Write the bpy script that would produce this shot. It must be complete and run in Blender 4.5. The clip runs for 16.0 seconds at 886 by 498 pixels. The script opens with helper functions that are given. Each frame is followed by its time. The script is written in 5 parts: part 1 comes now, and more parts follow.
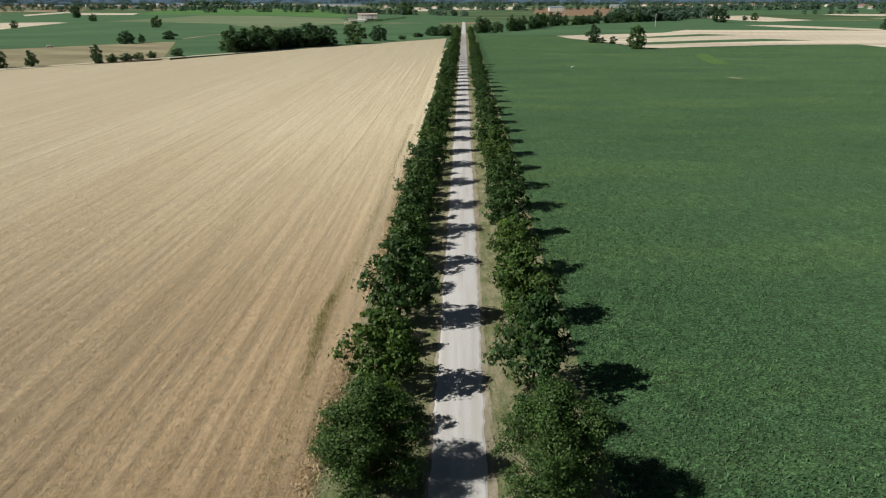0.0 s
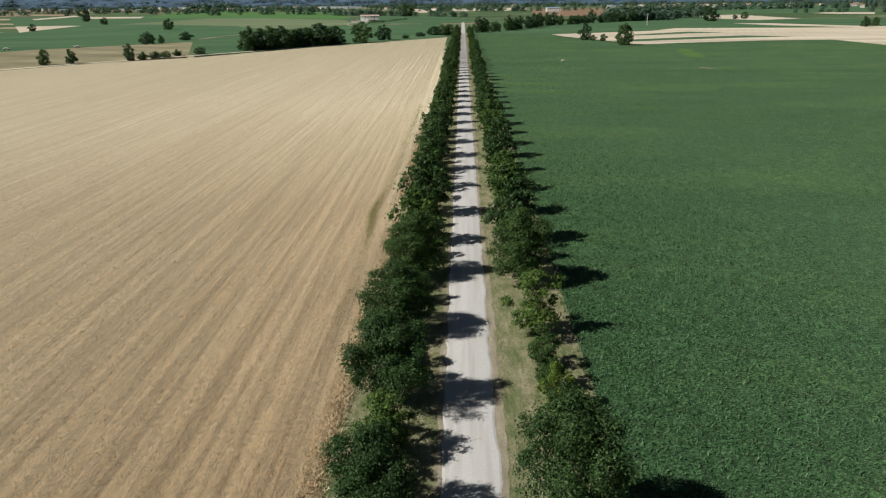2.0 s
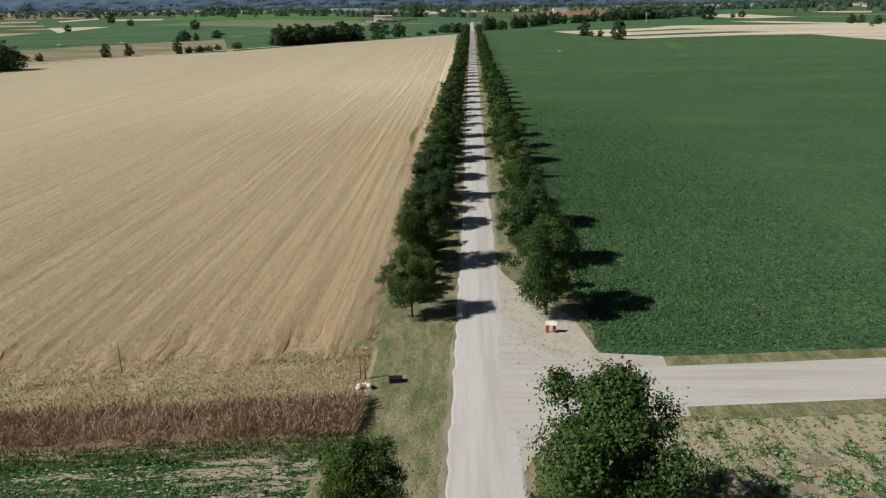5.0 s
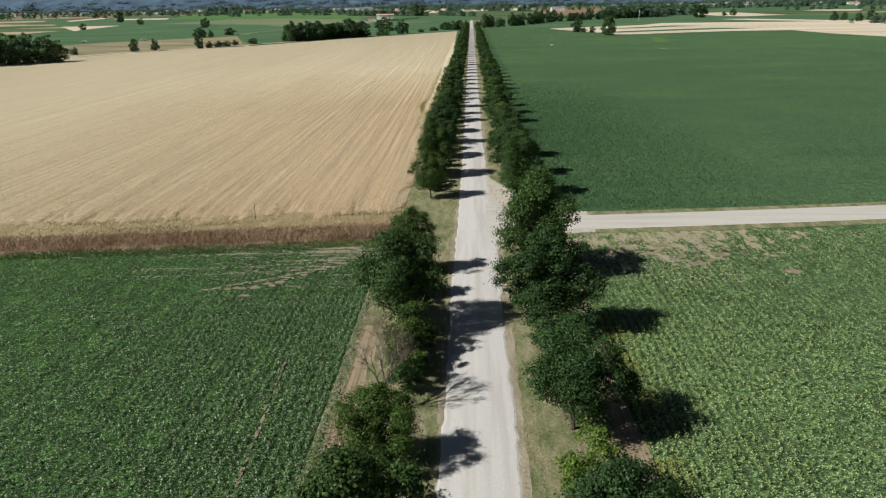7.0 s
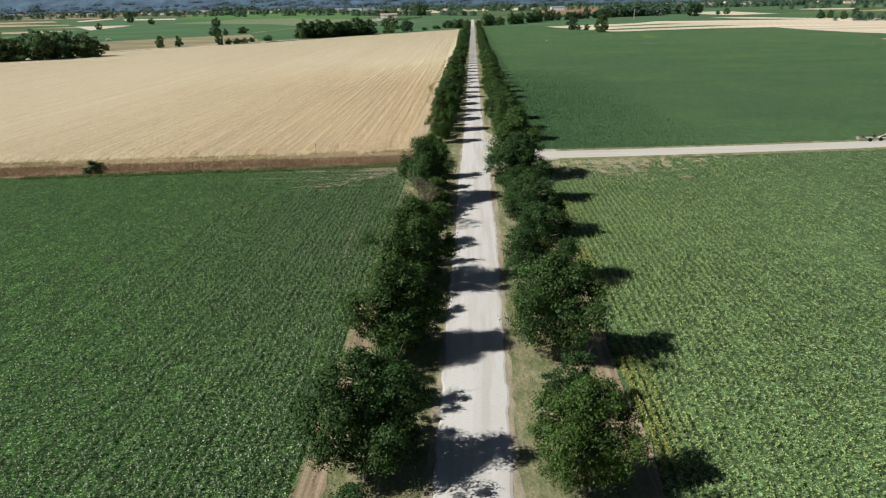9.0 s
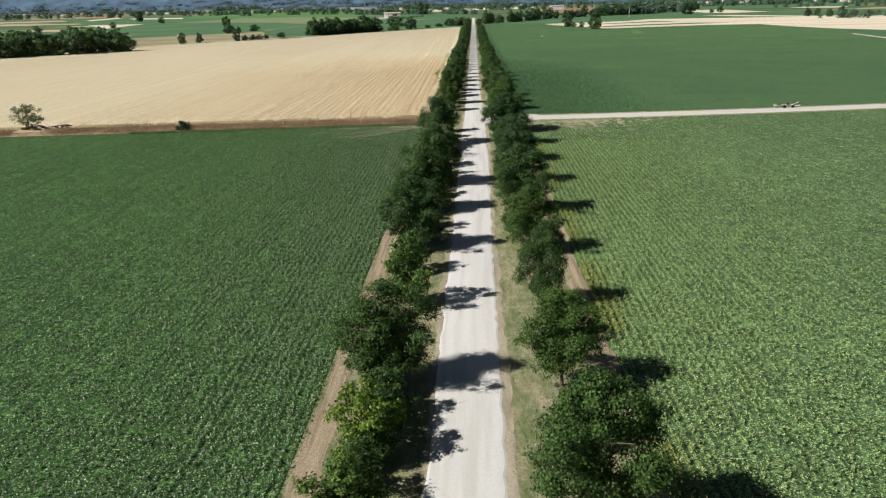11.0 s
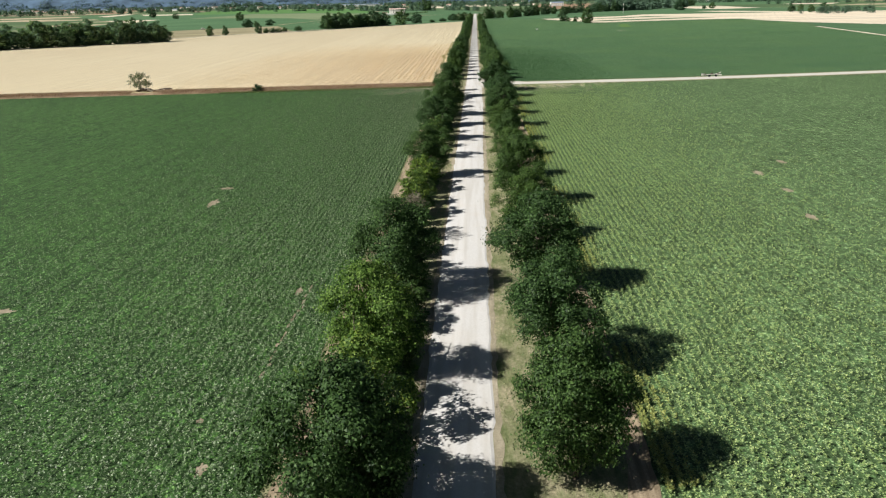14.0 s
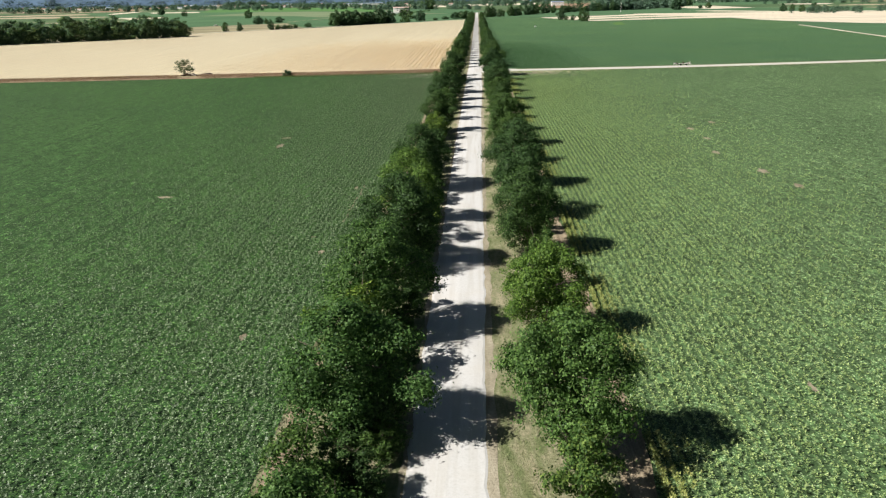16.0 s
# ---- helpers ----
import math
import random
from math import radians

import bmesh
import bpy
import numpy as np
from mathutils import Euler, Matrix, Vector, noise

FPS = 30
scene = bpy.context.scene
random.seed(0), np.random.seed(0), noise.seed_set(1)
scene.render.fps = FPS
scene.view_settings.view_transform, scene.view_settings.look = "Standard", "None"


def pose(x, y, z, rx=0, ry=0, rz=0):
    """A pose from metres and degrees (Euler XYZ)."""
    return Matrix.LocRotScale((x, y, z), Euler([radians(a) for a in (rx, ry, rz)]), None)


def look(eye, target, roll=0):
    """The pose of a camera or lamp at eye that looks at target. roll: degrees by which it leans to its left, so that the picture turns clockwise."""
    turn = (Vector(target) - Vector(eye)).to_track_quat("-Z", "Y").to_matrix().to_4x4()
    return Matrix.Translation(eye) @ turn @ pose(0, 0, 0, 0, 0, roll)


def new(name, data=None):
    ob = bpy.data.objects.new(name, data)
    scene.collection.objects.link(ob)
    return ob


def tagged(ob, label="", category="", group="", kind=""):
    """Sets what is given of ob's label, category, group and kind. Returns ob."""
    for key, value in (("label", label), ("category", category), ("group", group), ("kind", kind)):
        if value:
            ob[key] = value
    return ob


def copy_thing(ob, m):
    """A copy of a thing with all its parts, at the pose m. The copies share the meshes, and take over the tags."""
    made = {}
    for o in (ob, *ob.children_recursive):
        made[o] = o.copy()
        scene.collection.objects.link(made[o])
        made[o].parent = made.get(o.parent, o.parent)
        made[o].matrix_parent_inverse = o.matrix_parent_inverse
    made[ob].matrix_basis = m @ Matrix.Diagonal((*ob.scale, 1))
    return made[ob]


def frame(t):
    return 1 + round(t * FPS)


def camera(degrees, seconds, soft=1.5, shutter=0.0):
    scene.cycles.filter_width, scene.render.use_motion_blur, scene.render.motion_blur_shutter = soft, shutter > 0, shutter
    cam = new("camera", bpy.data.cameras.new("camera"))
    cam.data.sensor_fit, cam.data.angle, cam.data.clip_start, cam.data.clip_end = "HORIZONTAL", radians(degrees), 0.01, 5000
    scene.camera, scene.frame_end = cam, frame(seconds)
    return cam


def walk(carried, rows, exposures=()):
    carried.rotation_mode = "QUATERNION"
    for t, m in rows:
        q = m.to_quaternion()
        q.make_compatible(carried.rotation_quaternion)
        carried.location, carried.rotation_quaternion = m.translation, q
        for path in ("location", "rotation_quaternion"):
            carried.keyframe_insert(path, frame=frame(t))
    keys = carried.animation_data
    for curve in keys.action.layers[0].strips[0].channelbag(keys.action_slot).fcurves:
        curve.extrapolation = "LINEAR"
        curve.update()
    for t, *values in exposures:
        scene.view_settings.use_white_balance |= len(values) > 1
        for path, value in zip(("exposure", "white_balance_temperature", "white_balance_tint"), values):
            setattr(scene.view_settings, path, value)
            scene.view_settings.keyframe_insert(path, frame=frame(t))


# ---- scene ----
cam = camera(62.8, 16.0, 1.2)
# seconds, eye x, y, z, yaw, pitch, lean
ROWS = [
    (0.0, 0.13, 0.54, 28.16, 1.61, -18.98, -0.14),
    (0.5, -0.05, -7.88, 28.02, 1.60, -18.94, -0.33),
    (1.0, -0.20, -16.54, 27.86, 1.59, -18.91, -0.42),
    (1.5, -0.31, -25.18, 27.74, 1.60, -18.88, -0.48),
    (2.0, -0.42, -34.00, 27.65, 1.66, -18.85, -0.56),
    (2.5, -0.52, -42.76, 27.51, 1.79, -18.80, -0.60),
    (2.6, -0.54, -44.45, 27.48, 2.06, -18.80, -0.62),
    (2.8, -0.57, -47.82, 27.42, 2.57, -18.79, -0.66),
    (3.0, -0.61, -51.19, 27.36, 3.15, -18.78, -0.70),
    (3.2, -0.67, -54.62, 27.29, 3.45, -18.80, -0.91),
    (5.3, -0.55, -91.32, 25.66, 2.34, -18.69, -0.85),
    (5.5, -0.52, -94.96, 25.52, 2.34, -18.69, -0.85),
    (6.0, -0.44, -104.09, 25.17, 2.35, -18.70, -0.86),
    (6.5, -0.37, -113.31, 24.96, 2.37, -18.72, -0.89),
    (7.0, -0.27, -122.83, 24.87, 2.41, -18.72, -0.94),
    (7.5, -0.19, -131.78, 24.74, 2.45, -18.72, -1.00),
    (8.0, -0.12, -140.90, 24.58, 2.50, -18.71, -1.05),
    (10.5, -0.04, -187.25, 23.66, 2.61, -18.69, -1.10),
    (11.0, 0.16, -196.39, 23.67, 2.65, -18.75, -1.17),
    (11.5, 0.33, -205.39, 23.62, 2.69, -18.82, -1.22),
    (12.0, 0.50, -214.48, 23.50, 2.72, -18.86, -1.24),
    (12.5, 0.63, -223.59, 23.35, 2.74, -18.89, -1.21),
    (13.0, 0.69, -232.82, 23.24, 2.75, -18.95, -1.20),
    (13.5, 0.73, -242.00, 23.10, 2.77, -18.97, -1.21),
    (14.0, 0.80, -250.95, 22.89, 2.81, -18.96, -1.18),
    (14.5, 0.88, -259.98, 22.68, 2.83, -18.96, -1.09),
    (15.0, 0.93, -269.16, 22.56, 2.82, -18.98, -0.99),
    (15.5, 1.01, -277.00, 22.48, 2.82, -19.01, -0.93),
    (16.0, 1.15, -283.53, 22.38, 2.89, -19.01, -0.96),
]


def aim(x, y, z, yaw, pitch, lean):
    yw, pt = radians(yaw), radians(pitch)
    return look((x, y, z), (x - 2 * math.sin(yw) * math.cos(pt), y + 2 * math.cos(yw) * math.cos(pt), z + 2 * math.sin(pt)), lean)


walk(cam, [(r[0], aim(*r[1:])) for r in ROWS], [(0.0, -0.10), (3.2, -0.14), (5.5, -0.25), (6.0, -0.22), (7.0, -0.01), (8.0, 0.06), (11.0, 0.28), (12.5, 0.31), (14.5, 0.50), (16.0, 0.55)])

# ---- sky and sun ----
SUN_EL, SUN_TO = 42.0, (0.938, 0.347)  # height of the sun; the way its shadows fall
world = bpy.data.worlds.new("sky")
scene.world = world
world.use_nodes = True
wn = world.node_tree
sky = wn.nodes.new("ShaderNodeTexSky")
sky.sky_type, sky.sun_disc, sky.sun_elevation = "NISHITA", False, radians(SUN_EL)
sky.sun_rotation = math.atan2(-SUN_TO[0], -SUN_TO[1])
bg = wn.nodes["Background"]
bg.inputs["Strength"].default_value = 0.020
wn.links.new(sky.outputs[0], bg.inputs[0])
lamp = bpy.data.lights.new("sun", "SUN")
lamp.energy, lamp.angle, lamp.color = 5.0, radians(0.53), (1.0, 0.96, 0.905)
sun = new("sun", lamp)
ce = math.cos(radians(SUN_EL))
sun.matrix_basis = look((0, 0, 200), (ce * SUN_TO[0], ce * SUN_TO[1], 200 - math.sin(radians(SUN_EL))))

# ---- materials ----


def material(name, rough=0.9):
    m = bpy.data.materials.new(name)
    m.use_nodes = True
    nt = m.node_tree
    b = nt.nodes["Principled BSDF"]
    b.inputs["Roughness"].default_value = rough
    b.inputs["Specular IOR Level"].default_value = 0.25
    return m, nt, b


def node(nt, kind, **values):
    n = nt.nodes.new(kind)
    for k, v in values.items():
        n.inputs[k].default_value = v
    return n


def coords(nt, scale=(1, 1, 1), turn=0.0):
    tc = nt.nodes.new("ShaderNodeTexCoord")
    mp = nt.nodes.new("ShaderNodeMapping")
    mp.inputs["Scale"].default_value = scale
    mp.inputs["Rotation"].default_value = (0, 0, radians(turn))
    nt.links.new(tc.outputs["Object"], mp.inputs[0])
    return mp.outputs[0]


def noise_of(nt, vec, scale, detail=4.0, rough=0.55):
    n = node(nt, "ShaderNodeTexNoise", Scale=scale, Detail=detail, Roughness=rough)
    nt.links.new(vec, n.inputs["Vector"])
    return n.outputs["Fac"]


def ramp(nt, fac, stops):
    r = nt.nodes.new("ShaderNodeValToRGB")
    while len(r.color_ramp.elements) < len(stops):
        r.color_ramp.elements.new(0.5)
    for e, (p, c) in zip(r.color_ramp.elements, stops):
        e.position = p
        e.color = (*c, 1) if len(c) == 3 else c
    nt.links.new(fac, r.inputs[0])
    return r.outputs[0]


def grey(v):
    return (v, v, v)


def blend(nt, fac, a, b, how="MIX"):
    m = nt.nodes.new("ShaderNodeMix")
    m.data_type, m.blend_type = "RGBA", how
    for s, v in ((0, fac), (6, a), (7, b)):
        if hasattr(v, "links"):
            nt.links.new(v, m.inputs[s])
        else:
            m.inputs[s].default_value = v if s == 0 else (*v, 1)
    return m.outputs[2]


def bump(nt, b, height, strength, distance):
    n = node(nt, "ShaderNodeBump", Strength=strength, Distance=distance)
    nt.links.new(height, n.inputs["Height"])
    nt.links.new(n.outputs[0], b.inputs["Normal"])


def base(nt, b, col):
    nt.links.new(col, b.inputs["Base Color"])


def fuzz(b, weight, tint):
    """The soft sheen of a standing crop seen at a low angle."""
    b.inputs["Sheen Weight"].default_value = weight
    b.inputs["Sheen Roughness"].default_value = 0.45
    b.inputs["Sheen Tint"].default_value = (*tint, 1)


def bands(nt, vec, spacing, distort=1.5, dscale=0.6):
    w = node(nt, "ShaderNodeTexWave", Scale=0.31416 / spacing, Distortion=distort, Detail=2.0)
    w.inputs["Detail Scale"].default_value = dscale
    w.wave_type, w.bands_direction = "BANDS", "X"
    nt.links.new(vec, w.inputs["Vector"])
    return w.outputs["Fac"]


def wheat_material():
    m, nt, b = material("ripe_wheat")
    v = coords(nt)
    broad = noise_of(nt, coords(nt, (1.0, 0.010, 1.0)), 0.22, 3)
    fine = noise_of(nt, coords(nt, (1.0, 0.020, 1.0)), 1.2, 4, 0.65)
    grain = noise_of(nt, coords(nt, (1.0, 0.45, 1.0)), 4.2, 6, 0.85)
    patch = noise_of(nt, v, 0.012, 4)
    c = ramp(nt, broad, [(0.3, (0.70, 0.59, 0.37)), (0.5, (0.82, 0.715, 0.47)), (0.68, (0.90, 0.80, 0.56))])
    c = blend(nt, ramp(nt, fine, [(0.47, grey(0.0)), (0.62, grey(0.42))]), c, (0.50, 0.38, 0.21))
    rows_ = noise_of(nt, coords(nt, (1.0, 0.012, 1.0)), 3.2, 3, 0.6)
    c = blend(nt, ramp(nt, rows_, [(0.48, grey(0.0)), (0.60, grey(0.30))]), c, (0.48, 0.355, 0.19))
    c = blend(nt, ramp(nt, grain, [(0.38, grey(0.55)), (0.50, grey(0.0))]), c, (0.33, 0.225, 0.11))
    c = blend(nt, ramp(nt, grain, [(0.52, grey(0.0)), (0.68, grey(0.8))]), c, (0.76, 0.63, 0.40))
    c = blend(nt, ramp(nt, patch, [(0.45, grey(0.0)), (0.7, grey(0.4))]), c, (0.64, 0.51, 0.31))
    sep = nt.nodes.new("ShaderNodeSeparateXYZ")  # stalk brown and painted shade between stalks, stronger towards the avenue and south
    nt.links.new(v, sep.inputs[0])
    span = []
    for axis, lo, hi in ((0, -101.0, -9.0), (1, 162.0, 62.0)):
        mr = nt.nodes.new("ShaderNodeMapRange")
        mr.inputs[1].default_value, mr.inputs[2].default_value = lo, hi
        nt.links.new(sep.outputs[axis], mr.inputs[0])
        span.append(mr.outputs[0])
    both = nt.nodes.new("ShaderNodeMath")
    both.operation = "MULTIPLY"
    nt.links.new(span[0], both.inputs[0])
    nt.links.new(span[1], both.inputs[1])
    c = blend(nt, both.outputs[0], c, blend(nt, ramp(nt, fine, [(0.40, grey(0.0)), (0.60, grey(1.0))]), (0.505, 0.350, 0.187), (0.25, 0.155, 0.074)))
    c = blend(nt, 1.0, c, ramp(nt, noise_of(nt, coords(nt, (1.0, 0.6, 1.0)), 3.0, 6, 0.9), [(0.38, grey(0.54)), (0.5, grey(1.06)), (0.60, grey(1.42))]), "MULTIPLY")
    tram = bands(nt, coords(nt, (1.0, 0.04, 1.0)), 5.3, 1.6, 0.35)  # wheel lines that the crop has half closed
    c = blend(nt, ramp(nt, tram, [(0.0, grey(0.42)), (0.035, grey(0.0))]), c, (0.40, 0.29, 0.155))
    base(nt, b, c)
    fuzz(b, 1.0, (1.0, 0.90, 0.66))
    bump(nt, b, blend(nt, 0.7, fine, grain), 0.9, 0.25)
    return m


def crop_material(name, gap, dark, mid, light, spacing, amount, soil=(0.46, 0.39, 0.28), bare=0.7, cell=4.5, lines=0.0, thin=0.20, clump=1.0, gaps_along=(0.35, 1.6, 1.0)):
    """A leafy field: bright leaves over dark gaps, in rows along y."""
    m, nt, b = material(name, 0.7)
    v = coords(nt)
    wide = noise_of(nt, v, 0.03, 4)
    small = noise_of(nt, v, 0.5, 4, 0.7)
    warp = node(nt, "ShaderNodeTexNoise", Scale=2.5, Detail=2.0)
    nt.links.new(v, warp.inputs["Vector"])
    sh = nt.nodes.new("ShaderNodeVectorMath")
    sh.operation = "MULTIPLY_ADD"
    nt.links.new(warp.outputs["Color"], sh.inputs[0])
    sh.inputs[1].default_value = (0.12, 0.12, 0.0)
    nt.links.new(v, sh.inputs[2])
    vo = node(nt, "ShaderNodeTexVoronoi", Scale=cell, Randomness=1.0)
    nt.links.new(sh.outputs[0], vo.inputs["Vector"])
    sp = nt.nodes.new("ShaderNodeSeparateColor")
    nt.links.new(vo.outputs["Color"], sp.inputs[0])
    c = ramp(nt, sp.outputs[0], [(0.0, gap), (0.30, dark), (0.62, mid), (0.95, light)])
    # shade between leaves and rows painted in with the near-black gap colour
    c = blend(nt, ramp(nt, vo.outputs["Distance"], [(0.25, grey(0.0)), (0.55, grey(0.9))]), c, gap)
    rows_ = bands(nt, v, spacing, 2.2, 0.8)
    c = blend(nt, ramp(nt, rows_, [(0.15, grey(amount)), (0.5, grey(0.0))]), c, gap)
    c = blend(nt, ramp(nt, small, [(0.42, grey(0.0)), (0.72, grey(0.4))]), c, dark)
    c = blend(nt, ramp(nt, wide, [(0.42, grey(0.0)), (0.72, grey(0.12))]), c, mid)
    for clump_scale, stretch, low_, high_ in ((3.2, 0.85, 1 - 0.50 * clump, 1 + 0.70 * clump), (1.3, 0.75, 1 - 0.26 * clump, 1 + 0.34 * clump)):
        vc = node(nt, "ShaderNodeTexVoronoi", Scale=clump_scale, Randomness=1.0)
        nt.links.new(coords(nt, (1.0, stretch, 1.0)), vc.inputs["Vector"])
        cp = nt.nodes.new("ShaderNodeSeparateColor")
        nt.links.new(vc.outputs["Color"], cp.inputs[0])
        c = blend(nt, 1.0, c, ramp(nt, cp.outputs[1], [(0.0, grey(low_)), (0.6, grey(1.0)), (1.0, grey(high_))]), "MULTIPLY")
    c = blend(nt, 1.0, c, ramp(nt, noise_of(nt, coords(nt, (1.0, 0.035, 1.0)), 1.1, 4, 0.7), [(0.35, (0.90, 0.92, 0.90)), (0.65, (1.22, 1.20, 1.20))]), "MULTIPLY")
    if lines:
        c = blend(nt, ramp(nt, bands(nt, v, 3.1, 0.5, 0.3), [(0.0, grey(lines)), (0.10, grey(0.0))]), c, gap)
    gaps = noise_of(nt, coords(nt, (1.0, 0.45, 1.0)), 0.11, 6, 0.7)
    c = blend(nt, ramp(nt, gaps, [(bare, grey(0.0)), (bare + 0.06, grey(0.7))]), c, soil)
    sep = nt.nodes.new("ShaderNodeSeparateXYZ")  # thin, patchy stand on the headland at the north end
    nt.links.new(v, sep.inputs[0])
    head = nt.nodes.new("ShaderNodeMapRange")
    for s_, val in ((1, -64.0), (2, -47.0), (3, 0.0), (4, thin)):
        head.inputs[s_].default_value = val
    nt.links.new(sep.outputs[1], head.inputs[0])
    add = nt.nodes.new("ShaderNodeMath")
    away = nt.nodes.new("ShaderNodeMapRange")  # and only near the avenue
    for s_, val in ((1, 22.0), (2, 48.0), (3, 1.0), (4, 0.25)):
        away.inputs[s_].default_value = val
    size = nt.nodes.new("ShaderNodeMath")
    size.operation = "ABSOLUTE"
    nt.links.new(sep.outputs[0], size.inputs[0])
    nt.links.new(size.outputs[0], away.inputs[0])
    both = nt.nodes.new("ShaderNodeMath")
    both.operation = "MULTIPLY"
    nt.links.new(head.outputs[0], both.inputs[0])
    nt.links.new(away.outputs[0], both.inputs[1])
    nt.links.new(both.outputs[0], add.inputs[0])
    nt.links.new(noise_of(nt, coords(nt, gaps_along), 0.5, 5, 0.7), add.inputs[1])
    c = blend(nt, ramp(nt, add.outputs[0], [(0.72, grey(0.0)), (0.80, grey(0.9))]), c, soil)
    base(nt, b, c)
    fuzz(b, 0.03, (0.6, 0.8, 0.4))
    bump(nt, b, sp.outputs[0], 0.8, 0.12)
    return m


def fodder_material():
    """Thick fine-leaved green growth."""
    m, nt, b = material("green_fodder", 0.75)
    v = coords(nt)
    fine = noise_of(nt, coords(nt, (1.0, 0.7, 1.0), 25), 5.0, 6, 0.8)
    mid_ = noise_of(nt, v, 0.9, 5, 0.7)
    wide = noise_of(nt, coords(nt, (1.0, 2.2, 1.0), -20), 0.03, 5, 0.6)
    clump = noise_of(nt, coords(nt, (1.0, 0.6, 1.0), 15), 1.9, 3, 0.6)
    c = ramp(nt, fine, [(0.34, (0.017, 0.049, 0.021)), (0.5, (0.045, 0.115, 0.043)), (0.68, (0.100, 0.206, 0.076))])
    c = blend(nt, ramp(nt, clump, [(0.36, grey(0.5)), (0.52, grey(0.0))]), c, (0.020, 0.070, 0.024))
    c = blend(nt, ramp(nt, mid_, [(0.36, grey(0.6)), (0.58, grey(0.0))]), c, (0.030, 0.094, 0.032))
    c = blend(nt, ramp(nt, wide, [(0.45, grey(0.0)), (0.72, grey(0.7))]), c, (0.086, 0.165, 0.050))
    streak = noise_of(nt, coords(nt, (0.25, 2.0, 1.0), 28), 0.06, 5, 0.65)
    c = blend(nt, ramp(nt, streak, [(0.58, grey(0.0)), (0.8, grey(0.25))]), c, (0.12, 0.20, 0.07))
    vo = node(nt, "ShaderNodeTexVoronoi", Scale=4.2, Randomness=1.0)
    nt.links.new(coords(nt), vo.inputs["Vector"])
    sp = nt.nodes.new("ShaderNodeSeparateColor")
    nt.links.new(vo.outputs["Color"], sp.inputs[0])
    c = blend(nt, 1.0, c, ramp(nt, sp.outputs[0], [(0.0, grey(0.8)), (1.0, grey(1.25))]), "MULTIPLY")
    # shade in the pits between leaf clumps, painted as darker cell edges
    c = blend(nt, 1.0, c, ramp(nt, vo.outputs["Distance"], [(0.15, grey(1.15)), (0.6, grey(0.55))]), "MULTIPLY")
    for clump_scale, low_, high_ in ((3.0, 0.64, 1.5), (1.1, 0.82, 1.22)):
        vc = node(nt, "ShaderNodeTexVoronoi", Scale=clump_scale, Randomness=1.0)
        nt.links.new(coords(nt, (1.0, 0.85, 1.0), 12), vc.inputs["Vector"])
        cp = nt.nodes.new("ShaderNodeSeparateColor")
        nt.links.new(vc.outputs["Color"], cp.inputs[0])
        c = blend(nt, 1.0, c, ramp(nt, cp.outputs[1], [(0.0, grey(low_)), (0.6, grey(0.95)), (1.0, grey(high_))]), "MULTIPLY")
    swath = noise_of(nt, coords(nt, (0.35, 1.6, 1.0), 22), 0.02, 4, 0.6)
    c = blend(nt, 1.0, c, ramp(nt, swath, [(0.36, (0.74, 0.84, 0.74)), (0.5, (1.0, 1.0, 1.0)), (0.66, (1.22, 1.10, 0.92))]), "MULTIPLY")
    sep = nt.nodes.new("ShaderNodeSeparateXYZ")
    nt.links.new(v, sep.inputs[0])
    # low-angle brightening painted in: the base colour rises northwards
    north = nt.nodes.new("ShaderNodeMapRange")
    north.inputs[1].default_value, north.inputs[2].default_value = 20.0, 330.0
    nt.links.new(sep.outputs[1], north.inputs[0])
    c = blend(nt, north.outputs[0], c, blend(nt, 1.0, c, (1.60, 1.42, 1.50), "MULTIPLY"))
    gold = noise_of(nt, coords(nt, (1.0, 0.5, 1.0), 30), 0.017, 4, 0.6)
    c = blend(nt, ramp(nt, gold, [(0.64, grey(0.0)), (0.74, grey(0.45))]), c, (0.13, 0.19, 0.035))
    tops = ramp(nt, vo.outputs["Distance"], [(0.0, grey(1.0)), (0.7, grey(0.0))])
    base(nt, b, c)
    fuzz(b, 0.19, (0.50, 0.84, 0.42))
    bump(nt, b, blend(nt, 0.4, tops, fine), 1.0, 0.16)
    return m


def plain_field(name, c1, c2, scale=0.05, turn=0.0, spacing=6.0, amount=0.25):
    m, nt, b = material(name)
    v = coords(nt)
    n1 = noise_of(nt, v, scale, 5, 0.6)
    n2 = noise_of(nt, v, 1.5, 4, 0.7)
    c = ramp(nt, n1, [(0.3, c1), (0.7, c2)])
    st = bands(nt, coords(nt, (1, 1, 1), turn), spacing, 1.0, 0.2)
    c = blend(nt, ramp(nt, st, [(0.2, grey(amount)), (0.7, grey(0.0))]), c, tuple(0.7 * x for x in c1))
    c = blend(nt, ramp(nt, n2, [(0.35, grey(0.35)), (0.6, grey(0.0))]), c, tuple(0.6 * x for x in c1))
    strips = noise_of(nt, coords(nt, (0.06, 1.0, 1.0), turn - 50), 0.028, 3, 0.6)
    c = blend(nt, 1.0, c, ramp(nt, strips, [(0.36, grey(0.86)), (0.5, grey(1.0)), (0.62, grey(1.14))]), "MULTIPLY")
    base(nt, b, c)
    fuzz(b, 0.15, tuple(min(1.0, 2.2 * x) for x in c2))
    bump(nt, b, n2, 0.6, 0.2)
    return m


